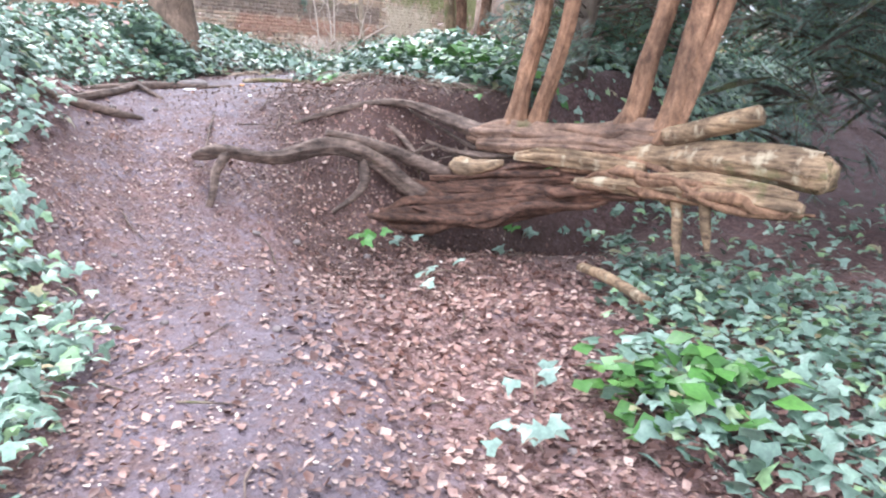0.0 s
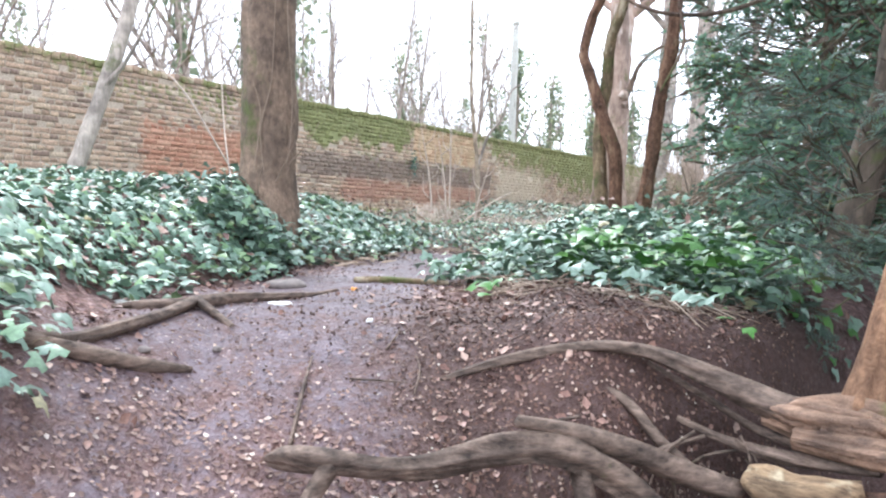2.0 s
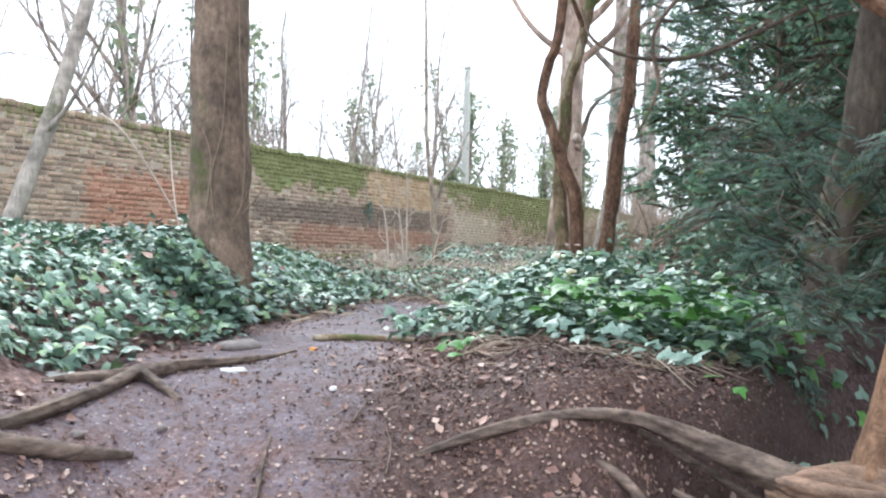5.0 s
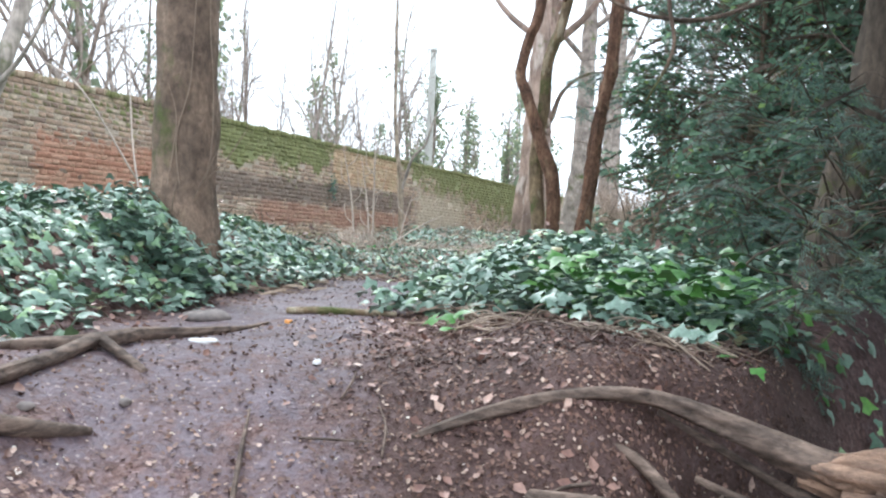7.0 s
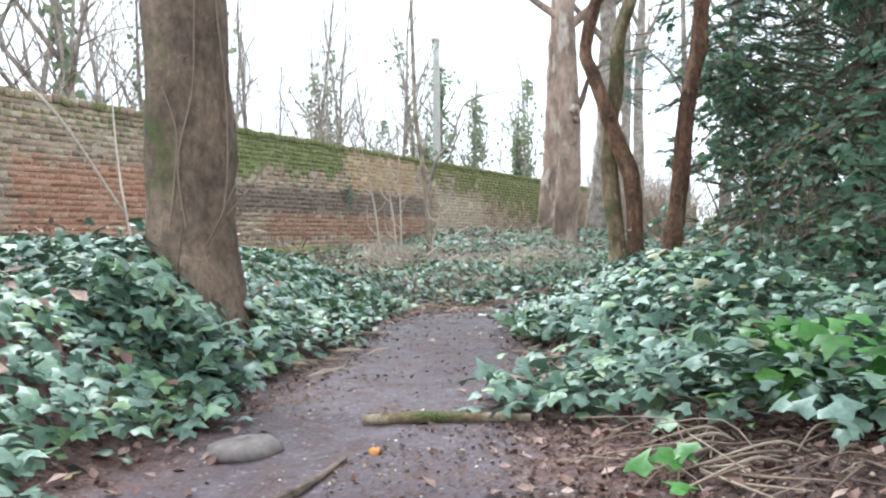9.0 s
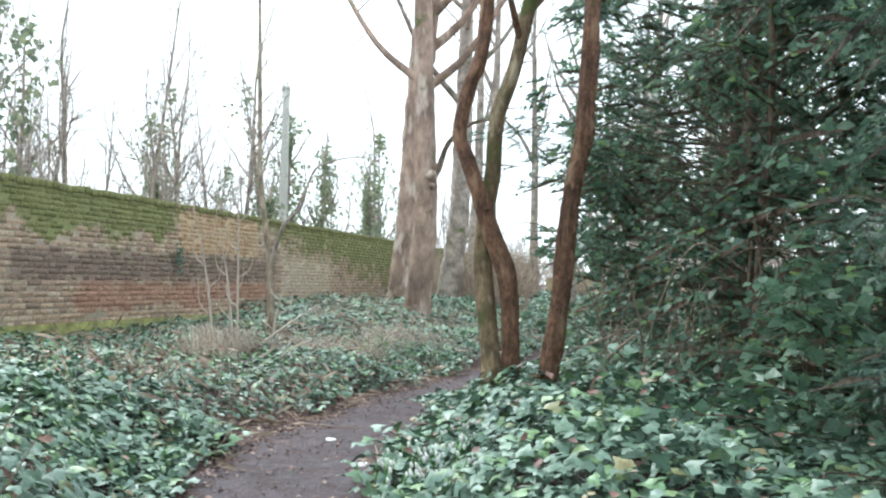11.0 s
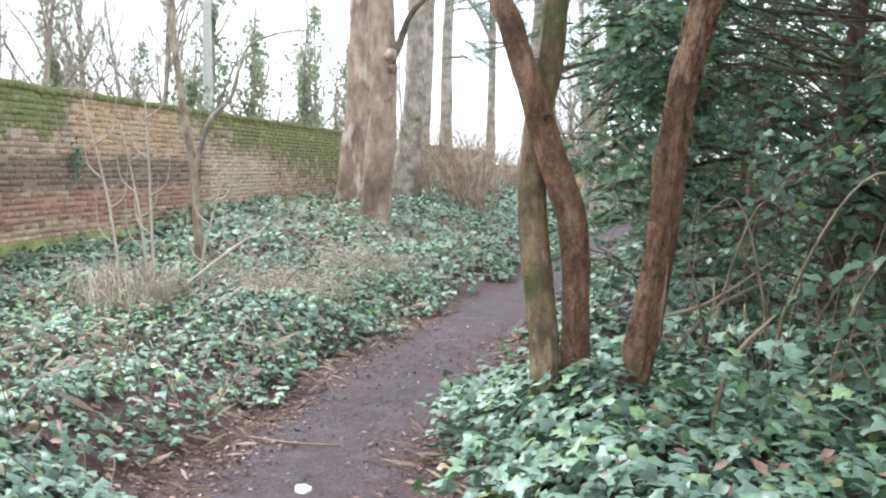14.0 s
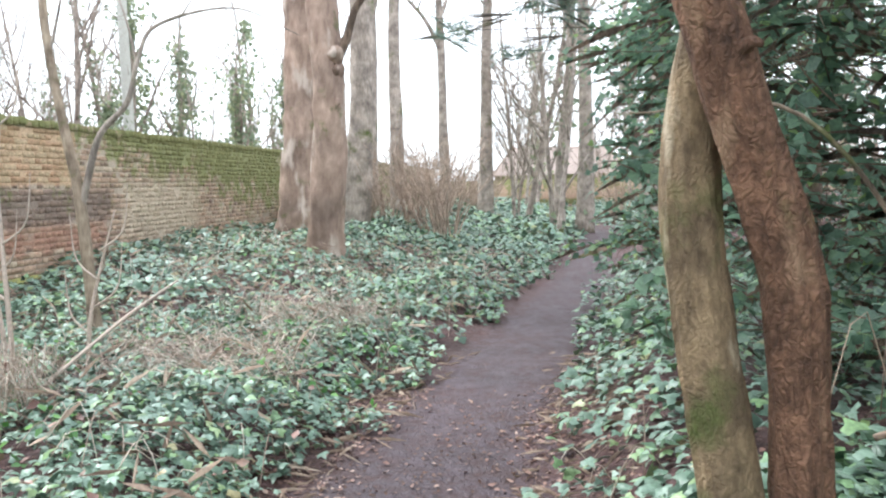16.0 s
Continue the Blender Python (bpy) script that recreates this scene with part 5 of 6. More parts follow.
carpet("ivy_heap", (-4.6, -2.2, 8.9, 10.6), 5000, lambda x, y: smoothstep(0.1, 0.5, path_off(x, y)) * smoothstep(-4.5, -3.8, x) * gaps(x, y), 0.085, 0.36, 48, "large-leaved ivy climbing through the undergrowth")
carpet("ivy_patch", (-7.6, -5.7, 6.7, 8.2), 3000, lambda x, y: smoothstep(0.0, 0.16, path_off(x, y)) * left_side(x, y), 0.068, 0.15, 53, "glossy ivy spreading to the path's edge")
carpet("green_plants", (-1.0, 0.3, 1.9, 3.4), 900, lambda x, y: smoothstep(0.42, 0.15, np.hypot(x + 0.3, y - 2.42)), 0.115, 0.16, 39, "fresh bright green leafy plants by the ivy", M_IVYB, 0.4, OVAL * (1, 1.5, 1), OVAL_F, "plant")
carpet("bright_ivy", (-3.4, -1.8, 4.9, 5.9), 900, lambda x, y: right_keep(x, y) * 0.8, 0.085, 0.3, 40, "bright green ivy leaves at the bank's edge", M_IVYB)

carpet("bright_ivy", (-9.2, -5.6, 7.6, 17.0), 3000, lambda x, y: near_l(x, y) * left_side(x, y) * smoothstep(0.5, 0.7, vnoise(x * 0.9 + 8, y * 0.9)), 0.06, 0.24, 50, "fresh green leaves standing among the ivy", M_IVYB, 0.5, OVAL * (1, 1.4, 1), OVAL_F)

# ---------------------------------------------------------------- litter on the ground
def litter_keep(x, y):
    off = path_off(x, y)
    s = -0.72 * x + 0.69 * y
    return (1 - 0.8 * smoothstep(3.3, 4.1, s)) * (0.1 + 0.8 * smoothstep(-0.3, 0.3, off + 0.4 * (vnoise(x * 2.2, y * 2.2) - 0.5)) * smoothstep(1.8, 0.6, off - 1.5 * (s < 4.5)))


carpet("leaf_litter", (-5.2, 1.2, -0.4, 5.6), 34000, litter_keep, 0.038, 0.018, 41, "brown dead leaves strewn over the ground", M_DEAD, 0.45, CURL, CURL_F, "leaf litter")
carpet("leaf_litter", (-8.0, -4.0, 6.6, 13.0), 9000, lambda x, y: 0.1 + 0.9 * smoothstep(-0.25, 0.1, path_off(x, y)) * smoothstep(0.8, 0.3, path_off(x, y)), 0.032, 0.012, 42, "brown dead leaves along the path's edges", M_DEAD, 0.25, CURL, CURL_F, "leaf litter")
carpet("leaf_crumbs", (-4.4, -1.5, 3.0, 5.3), 42000, lambda x, y: (0.12 + 0.6 * smoothstep(-0.1, 0.3, path_off(x, y))) * smoothstep(2.6, 3.6, -0.72 * x + 0.69 * y), 0.016, 0.008, 49, "fine crumbled brown leaf scraps on the bank", M_CRUMB, 0.45, CURL, CURL_F, "leaf litter")
def climb_keep(x, y):
    """Thick crumbled litter where the path climbs, less on the smeared mud along its middle."""
    s = -0.72 * x + 0.69 * y
    mud = np.exp(-((x + 3.75) ** 2 + (y - 4.15) ** 2) / 0.35) + 0.75 * np.exp(-((x + 1.9) ** 2 + (y - 2.0) ** 2) / 0.5) + 0.8 * np.exp(-((x + 0.6) ** 2 + (y - 0.9) ** 2) / 0.6)
    patchy = smoothstep(0.3, 0.6, vnoise(x * 3.1 + 5, y * 3.1))
    return np.clip(1.0 - mud, 0.05, 1) * (0.35 + 0.65 * patchy) * smoothstep(5.1, 4.6, s) * smoothstep(1.9, 1.0, path_off(x, y))


carpet("leaf_crumbs", (-4.9, 0.9, -0.2, 5.0), 56000, climb_keep, 0.021, 0.005, 149, "small pale and brown leaf scraps trodden into the path", M_SCRAP, 0.22, CURL, CURL_F, "leaf litter")
carpet("leaf_crumbs", (-7.6, -3.8, 4.9, 12.5), 26000, lambda x, y: (0.1 + 0.3 * smoothstep(0.45, 0.7, vnoise(x * 3, y * 3)) + 0.6 * smoothstep(-0.15, 0.1, path_off(x, y))) * smoothstep(0.7, 0.4, path_off(x, y)), 0.02, 0.008, 150, "dark and pale leaf scraps trodden into the dark path", M_CRUMB, 0.3, CURL, CURL_F, "leaf litter")
BLADE = SIMPLE * (1, 0.022, 1)
carpet("dry_stems", (-8.0, -3.6, 5.4, 14.0), 5200, lambda x, y: smoothstep(-0.12, 0.1, path_off(x, y)) * smoothstep(0.75, 0.45, path_off(x, y)), 0.16, 0.05, 151, "thin dry stems strewn along the path's edge", M_DRY, 0.35, BLADE, SIMPLE_F, "dead plants")
carpet("dry_stems", (-10.8, -5.2, 7.5, 20.0), 2600, lambda x, y: near_l(x, y) * left_side(x, y), 0.2, 0.24, 152, "pale dry stems lying through the ivy", M_DRY, 0.7, BLADE, SIMPLE_F, "dead plants")
carpet("pale_chips", (-5.2, 1.2, -0.4, 5.6), 4200, lambda x, y: 0.25 + 0.5 * (path_off(x, y) > -0.4), 0.012, 0.006, 43, "small pale chips and stones on the soil", M_CHIP, 0.5, CURL * (1, 1, 0.6), CURL_F, "chips")


# ---- ivy sprigs trailing over the bare bank, and a tuft on the wall's ledge
def sprig(x, y, leaves, seed, label, material=None, z=None):
    g = np.random.RandomState(seed)
    t = empty("ivy_sprig", (x, y, float(ground_z(x, y)) if z is None else z))
    d = g.randn(2) * 0.12
    put("stem", *tube([(0, 0, 0, 0.003), (d[0] * 0.6, d[1] * 0.6, 0.07, 0.003), (d[0] * 1.4, d[1] * 1.4, 0.06, 0.0015)], 5, 10), M_DRY, t)
    for k in range(leaves):
        u = (k + 0.5) / leaves * 1.4
        c = np.array([[d[0] * u + g.randn() * 0.05, d[1] * u + g.randn() * 0.05, 0.05 + 0.05 * g.rand()]])
        put("leaf", *scatter(c, np.array([[g.randn() * 0.4, -0.5 + g.randn() * 0.4, 1.0]]), np.array([0.06 + 0.03 * g.rand()]), np.array([g.rand() * 6.3]), IVY, IVY_F), material or M_IVY, t, smooth=False)
    return tagged(t, label, "ivy", "ivy sprigs on the bank")


for k, (x, y) in enumerate([(-2.25, 4.75), (-2.1, 4.85), (-2.6, 4.95), (-2.9, 4.9), (-1.95, 4.7), (-2.45, 4.7), (-1.7, 3.55), (-2.0, 3.6), (-2.3, 3.5), (-0.75, 2.2), (-0.6, 1.9), (-3.2, 4.85), (-3.5, 4.7), (-1.9, 4.9), (-2.05, 5.1), (-1.8, 4.6), (-1.75, 5.0)]):
    sprig(x, y, 5 + k % 3, 200 + k, "fresh ivy sprig trailing over bare soil", M_IVYB if k % 4 == 0 else None)
g = np.random.RandomState(91)
c = np.c_[-11.24 + 0.04 * g.rand(90), 14.3 + 0.07 * g.randn(90), 2.32 + 0.12 * g.randn(90)]
tagged(put("wall_plant", *scatter(c, np.c_[np.ones(90), g.randn(90) * 0.5, g.randn(90) * 0.5], 0.05 + 0.03 * g.rand(90), g.rand(90) * 6.3, OVAL, OVAL_F), M_YEW, smooth=False), "small dark plant rooted in the brick wall", "plant", kind="stuff")
for rows_ in ([(-1.7, 5.9, 3.6, 0.014), (-2.3, 5.3, 2.95, 0.012), (-2.65, 5.0, 2.5, 0.01), (-2.65, 5.0, 2.2, 0.008), (-2.75, 5.0, 1.98, 0.004)], [(-2.2, 6.4, 2.9, 0.012), (-2.55, 5.6, 2.5, 0.012), (-2.75, 5.15, 2.38, 0.01), (-2.95, 5.0, 2.45, 0.008), (-3.02, 5.0, 2.62, 0.004)]):
    put("dead_branch", *tube(np.array(rows_) - (-2.1, 6.5, 0.85, 0), 8, 40, 0.08, 0.1), M_BARK, path_yew, "dark bare hanging branch")
put("branch", *tube(np.array([(-2.2, 3.45, 2.3, 0.012), (-1.88, 3.6, 1.98, 0.018), (-1.7, 3.68, 1.86, 0.021), (-1.5, 3.9, 1.76, 0.024), (-1.42, 4.2, 1.7, 0.026)]) * (1, 1, 1, 0.8) - (-1.54, 3.85, -0.12, 0), 10, 40, 0.06, 0.1, grain=0.2), M_YEWBARK, yew, "side branch of a living stem")

carpet("fallen_leaves", (-9.5, -4.6, 3.0, 12.0), 1100, lambda x, y: near_l(x, y) * left_side(x, y), 0.06, 0.26, 45, "orange-brown dead leaves caught on the ivy", M_DEAD, 0.45, CURL, CURL_F, "leaf litter")
carpet("fallen_leaves", (-4.8, -1.5, 5.4, 9.0), 350, right_keep, 0.05, 0.3, 46, "pale dead leaves caught on the ivy", M_DEAD, 0.45, CURL, CURL_F, "leaf litter")

# ---------------------------------------------------------------- roots, sticks, stones and scraps on the path
def lying(name, rows, material, label, category, seg=12, rings=40, rough=0.08, lumps=0.15, flutes=0, seed=1.0, sink=0.3):
    """A root or stick lying on the ground: rows of x, y, radius and lift."""
    P = [(x, y, float(ground_z(x, y)) + r * (1 - 2 * sink) + lift, r) for x, y, r, lift in rows]
    return tagged(put(name, *tube(P, seg, rings, rough, lumps, flutes, 0.4, seed), material), label, category)


root = empty("surface_root", (0, 0, 0))


def on_ground(rows, sink=0.3):
    return [(x, y, float(ground_z(x, y)) + r * (1 - 2 * sink) + lift, r) for x, y, r, lift in rows]


for rows_ in ([(-4.42, 4.62, 0.006, 0), (-4.38, 4.4, 0.011, 0), (-4.34, 4.1, 0.017, 0.01), (-4.35, 3.82, 0.022, 0.02), (-4.3, 3.58, 0.023, 0.02), (-4.45, 3.36, 0.022, 0)],
              [(-4.3, 3.58, 0.023, 0.025), (-4.2, 3.34, 0.021, 0.01), (-4.08, 3.08, 0.021, 0.02), (-4.0, 2.8, 0.020, 0.0), (-4.0, 2.5, 0.016, -0.02)],
              [(-4.3, 3.58, 0.020, 0.03), (-4.18, 3.58, 0.016, 0.015), (-4.03, 3.56, 0.011, -0.005)],
              [(-4.3, 3.55, 0.020, 0.02), (-4.42, 3.44, 0.016, 0.01), (-4.5, 3.3, 0.009, 0.0)]):
    put("root_arm", *tube(on_ground(rows_), 20, 90, 0.12, 0.28, grain=0.25), M_ROOT, root)
tagged(root, "grey surface root crossing the path's edge", "root")
lying("surface_root", [(-3.82, 3.2, 0.012, 0), (-3.84, 3.06, 0.025, 0.01), (-3.88, 2.9, 0.03, 0.02), (-3.95, 2.6, 0.028, 0)], M_ROOT, "short thick root end beside the path", "root")
lying("mossy_stick", [(-4.58, 4.95, 0.016, 0), (-4.42, 5.02, 0.022, 0), (-4.25, 5.1, 0.02, 0), (-4.05, 5.2, 0.015, 0)], M_MOSSBARK, "short mossy stick lying across the path", "stick", sink=0.15)
lying("pale_stick", [(-1.12, 3.85, 0.025, 0.08), (-0.9, 3.6, 0.032, 0.1), (-0.62, 3.3, 0.028, 0.09)], M_PALE, "pale broken branch lying by the ivy", "stick", sink=0.1)
lying("thin_twig", [(-2.0, 1.45, 0.003, 0.002), (-1.98, 1.75, 0.0035, 0.006), (-2.05, 2.05, 0.002, 0.002)], M_ROOT, "thin dark twig on the trodden path", "stick", 6, 20, sink=0.1)
lying("thin_twig", [(-3.3, 3.2, 0.007, 0.01), (-3.45, 3.4, 0.008, 0.015), (-3.6, 3.6, 0.004, 0.01)], M_ROOT, "thin bent twig on the bank", "stick", 6, 20, sink=0.1)
lying("thin_twig", [(-6.5, 9.4, 0.006, 0.01), (-6.2, 9.35, 0.007, 0.015), (-5.95, 9.4, 0.004, 0.01)], M_DRY, "dry stalk lying over the path's edge", "stick", 6, 20, sink=0.1)
gg = np.random.RandomState(77)
for k in range(26):
    x, y = gg.uniform(-3.6, 0.8), gg.uniform(0.8, 4.6)
    a = gg.rand() * 6.3
    L = 0.06 + gg.rand() * 0.12
    lying("thin_twig", [(x - L * np.cos(a), y - L * np.sin(a), 0.004, 0.004), (x, y, 0.0045, 0.012), (x + L * np.cos(a + 0.3), y + L * np.sin(a + 0.3), 0.002, 0.006)], M_ROOT, "thin dead twig among fallen leaves", "stick", 5, 8, sink=0.1)


def pebble(name, x, y, r, material, label, category, flat=0.6, seed=1.0, tilt=0.0):
    """A rounded, uneven lump resting on the ground."""
    u, v = np.meshgrid(np.linspace(0, np.pi, 9), np.linspace(0, 2 * np.pi, 12, endpoint=False), indexing="ij")
    f = 1 + 0.35 * (vnoise(u * 1.6 + seed * 3, np.cos(v) * 1.5 + seed) - 0.5) + 0.2 * (vnoise(np.sin(v) * 2 + seed, u * 2) - 0.5)
    V = np.stack([np.sin(u) * np.cos(v) * f * r * 1.25, np.sin(u) * np.sin(v) * f * r, np.cos(u) * f * r * flat], -1).reshape(-1, 3)
    i, j = np.meshgrid(np.arange(8), np.arange(12), indexing="ij")
    F = np.stack([i * 12 + j, i * 12 + (j + 1) % 12, (i + 1) * 12 + (j + 1) % 12, (i + 1) * 12 + j], -1).reshape(-1, 4)[:, ::-1]
    ob = put(name, V, F, material)
    ob.location, ob.rotation_euler = (x, y, float(ground_z(x, y)) + r * flat * 0.45), (tilt, 0, seed)
    return tagged(ob, label, category)


def scrap(x, y, size, seed, label, material=None):
    """A crumpled scrap of paper or plastic, with thickness, lying on the ground."""
    g = np.random.RandomState(seed)
    a = np.linspace(0, 2 * np.pi, 14, endpoint=False)
    rr = size * (0.75 + 0.35 * g.rand(14))
    top = np.c_[rr * np.cos(a), 0.7 * rr * np.sin(a), 0.004 + 0.008 * g.rand(14)]
    inner = top * (0.5, 0.5, 1) + (0, 0, 0.004)
    low = top * (1, 1, 0) + (0, 0, -0.004)
    V = np.vstack([low, top, inner, [[0, 0, 0.011]]])
    F = [(i, (i + 1) % 14, 14 + (i + 1) % 14, 14 + i) for i in range(14)] + [(14 + i, 14 + (i + 1) % 14, 28 + (i + 1) % 14, 28 + i) for i in range(14)]
    F += [(28 + i, 28 + (i + 1) % 14, 28 + (i + 2) % 14, 42) for i in range(0, 14, 2)]
    ob = put("litter_scrap", V, F, material or M_WHITE)
    ob.location, ob.rotation_euler = (x, y, float(ground_z(x, y)) + 0.004), (0, 0, seed)
    return tagged(ob, label, "litter", "scraps of litter")


scrap(-4.23, 4.01, 0.065, 1, "crumpled white paper scrap on the path")
scrap(-5.9, 8.75, 0.06, 2, "small white paper scrap on the dark path")
scrap(-4.62, 3.45, 0.1, 3, "torn white plastic scrap by the root")
scrap(-4.95, 3.75, 0.09, 4, "torn white plastic scrap in the ivy")
scrap(-3.65, 4.0, 0.022, 5, "tiny white scrap on the path")
scrap(-6.9, 8.0, 0.05, 6, "white scrap caught in ivy")
scrap(-4.38, 4.72, 0.022, 7, "tiny orange scrap beside the stick", mat_plain("orange scrap", (0.75, 0.32, 0.08), 0.6, 0.1))
scrap(-5.3, 7.9, 0.05, 8, "pale scrap at the path's edge")
pebble("flat_stone", -4.75, 4.55, 0.1, M_STONE, "flat grey stone at the path's edge", "stone", 0.35, 1.0)
for k in range(26):
    x, y = gg.uniform(-4.0, -0.2), gg.uniform(1.2, 4.3)
    pebble("pebble", x, y, gg.uniform(0.008, 0.022), M_STONE, "small brownish pebble on the soil", "stone", 0.7, gg.rand() * 6)

# ---- dry stalk heaps among the ivy
def dry_heap(x, y, w, h, count, seed, label, material=None, length=None):
    g = np.random.RandomState(seed)
    t = []
    for k in range(count):
        a, d = g.rand() * 6.3, w * np.sqrt(g.rand())
        bx, by = x + d * np.cos(a), y + d * np.sin(a)
        bz = float(ground_z(bx, by, False))
        if path_off(bx, by) < 0.3:
            continue
        b2 = g.rand() * 6.3
        L = (length or w) * (0.3 + 0.5 * g.rand())
        top = h * (0.3 + 0.8 * g.rand())
        t.append(tube([(bx, by, bz, 0.0028), (bx + L * 0.5 * np.cos(b2), by + L * 0.5 * np.sin(b2), bz + top, 0.0024), (bx + L * np.cos(b2 + 0.5), by + L * np.sin(b2 + 0.5), bz + top * 0.55, 0.002)], 4, 7))
    return tagged(put("dry_stalks", *join(t), material or M_DRY), label, "dead plants", kind="stuff")


dry_heap(-8.55, 11.4, 0.4, 0.42, 300, 1, "heap of pale dry stalks among ivy", M_STRAW)
dry_heap(-7.75, 12.6, 0.75, 0.26, 320, 2, "tangle of dead bramble in the ivy", M_STRAW)
dry_heap(-7.3, 14.2, 0.7, 0.3, 260, 3, "tangle of dead bramble in the ivy", M_STRAW)
dry_heap(-3.3, 5.1, 0.6, 0.08, 44, 4, "dry ivy stems hanging over the bank")
dry_heap(-2.65, 5.1, 0.4, 0.09, 40, 5, "dry ivy stems hanging over the bank")
dry_heap(-3.3, 9.6, 0.6, 0.7, 16, 6, "bare dead twigs under the shrub")

dry_heap(-7.3, 11.8, 2.6, 0.34, 330, 7, "sparse dry stalks standing through the ivy", M_STRAW, 0.4)
dry_heap(-7.4, 16.0, 2.4, 0.45, 260, 8, "sparse dry stalks standing through the ivy", M_STRAW, 0.5)
dry_heap(-7.2, 8.6, 1.5, 0.3, 90, 9, "sparse dry stalks standing through the ivy", M_DRY, 0.4)
dry_heap(-3.3, 9.9, 0.9, 1.1, 50, 10, "thin bare twigs under the shrubs", M_DRY, 0.7)
g = np.random.RandomState(64)
hang = []
for k in range(120):
    x = g.uniform(-3.5, -2.42)
    y = 4.95 + 0.12 * (x + 2.4) + g.uniform(-0.1, 0.35)
    z = float(ground_z(x, y, False))
    a, L = g.normal(0, 0.18), g.uniform(0.08, 0.36)
    y2 = y - L * g.uniform(0.5, 1.0)
    z2 = float(ground_z(x + a, y2, False))
    hang.append(tube([(x, y, z + 0.02, 0.004), (x + a * 0.3, y - (y - y2) * 0.4, z + g.uniform(0.0, 0.05), 0.0045), (x + a, y2, z2 + g.uniform(0.0, 0.05), 0.0022)], 5, 12))
tagged(put("hanging_stems", *join(hang), M_DRY), "dry ivy stems and rootlets hanging over the bank", "ivy stems", kind="stuff")

# ---- bare sticks leaning in the undergrowth
for rows_ in ([(-4.1, 9.0, 1.0, 0.013), (-4.08, 9.1, 1.28, 0.013), (-3.98, 9.25, 1.5, 0.011), (-3.78, 9.4, 1.68, 0.006)], [(-4.2, 10.0, 1.3, 0.012), (-3.95, 10.0, 1.6, 0.009), (-3.6, 10.1, 1.78, 0.005)], [(-4.3, 10.0, 1.5, 0.012), (-4.0, 10.0, 1.62, 0.009), (-3.66, 10.1, 1.85, 0.005)], [(-2.9, 9.9, 1.1, 0.014), (-2.95, 10.0, 2.2, 0.011), (-2.7, 10.1, 3.6, 0.006)]):
    tagged(put("bare_stick", *tube(rows_, 7, 30, 0.1, 0.15), M_DRY), "bare brown stick leaning through the undergrowth", "stick", "sticks in the undergrowth")

g = np.random.RandomState(205)
for k in range(11):  # arching thin stems before the shrubs
    x, y = g.uniform(-4.0, -2.2), g.uniform(9.5, 10.3)
    z = float(ground_z(x, y, False))
    a, h, w = g.rand() * 6.283, g.uniform(0.5, 1.6), g.uniform(0.15, 0.6)
    c, d = np.cos(a), np.sin(a) * 0.5
    rows_ = [(x, y, z, 0.009), (x + 0.3 * w * c, y + 0.3 * w * d, z + h * 0.5, 0.008), (x + w * c, y + w * d, z + h * 0.9, 0.006), (x + 1.9 * w * c, y + 1.9 * w * d, z + h * g.uniform(0.7, 1.0), 0.003)]
    tagged(put("bare_stick", *tube(rows_, 6, 22, 0.08, 0.15, seed=k), M_TWIG), "thin arching bare stem before the evergreen shrubs", "stick", "sticks in the undergrowth")

# ---- snowdrops beside the path
def snowdrops(x, y, seed):
    g = np.random.RandomState(seed)
    t = empty("snowdrops", (x, y, 0))
    for k in range(14):
        a, b2 = g.randn(2) * 0.1
        z = float(ground_z(x + a, y + b2)) + 0.02
        h = 0.17 + 0.07 * g.rand()
        put("stem", *tube([(a, b2, z, 0.003), (a + 0.01, b2, z + h * 0.7, 0.0025), (a + 0.03, b2 + 0.01, z + h, 0.002)], 4, 6), M_IVYB, t)
        put("flower", *tube([(a + 0.03, b2 + 0.01, z + h, 0.004), (a + 0.035, b2 + 0.012, z + h - 0.014, 0.011), (a + 0.036, b2 + 0.012, z + h - 0.03, 0.007)], 6, 6), M_WHITE, t, "nodding white flower")
    tagged(t, "clump of white snowdrops beside the path", "flowers", "snowdrop clumps")


for k, (x, y) in enumerate([(-4.85, 7.5), (-4.72, 7.75), (-4.6, 7.45), (-4.78, 7.2), (-4.62, 7.1)]):
    snowdrops(x, y, 60 + k)

# ---------------------------------------------------------------- the wood beyond the wall
kinds = []
for k in range(7):
    clad = (0, 0, 260, 0, 0, 0, 420)[k]
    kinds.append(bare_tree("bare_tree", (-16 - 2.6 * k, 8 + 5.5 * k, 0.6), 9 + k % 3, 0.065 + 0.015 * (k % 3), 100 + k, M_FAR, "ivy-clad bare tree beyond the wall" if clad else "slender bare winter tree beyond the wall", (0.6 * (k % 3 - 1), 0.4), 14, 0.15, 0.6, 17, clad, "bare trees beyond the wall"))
gg = np.random.RandomState(13)
for k in range(68):
    x, y = gg.uniform(-36, -14.5), gg.uniform(5, 62)
    copy_thing(kinds[gg.randint(7)], pose(x, y, 0.5, gg.uniform(-8, 8), gg.uniform(-8, 8), gg.uniform(0, 360)) @ Matrix.Scale(gg.uniform(0.75, 1.2), 4))
for k in range(34):
    x, y = gg.uniform(-9.0, 6.0), gg.uniform(25, 60)
    if abs(x + 3.6) < 0.9:
        x -= 2
    copy_thing(kinds[gg.randint(7)], pose(x, y, 0.6, gg.uniform(-8, 8), gg.uniform(-8, 8), gg.uniform(0, 360)) @ Matrix.Scale(gg.uniform(0.75, 1.2), 4))

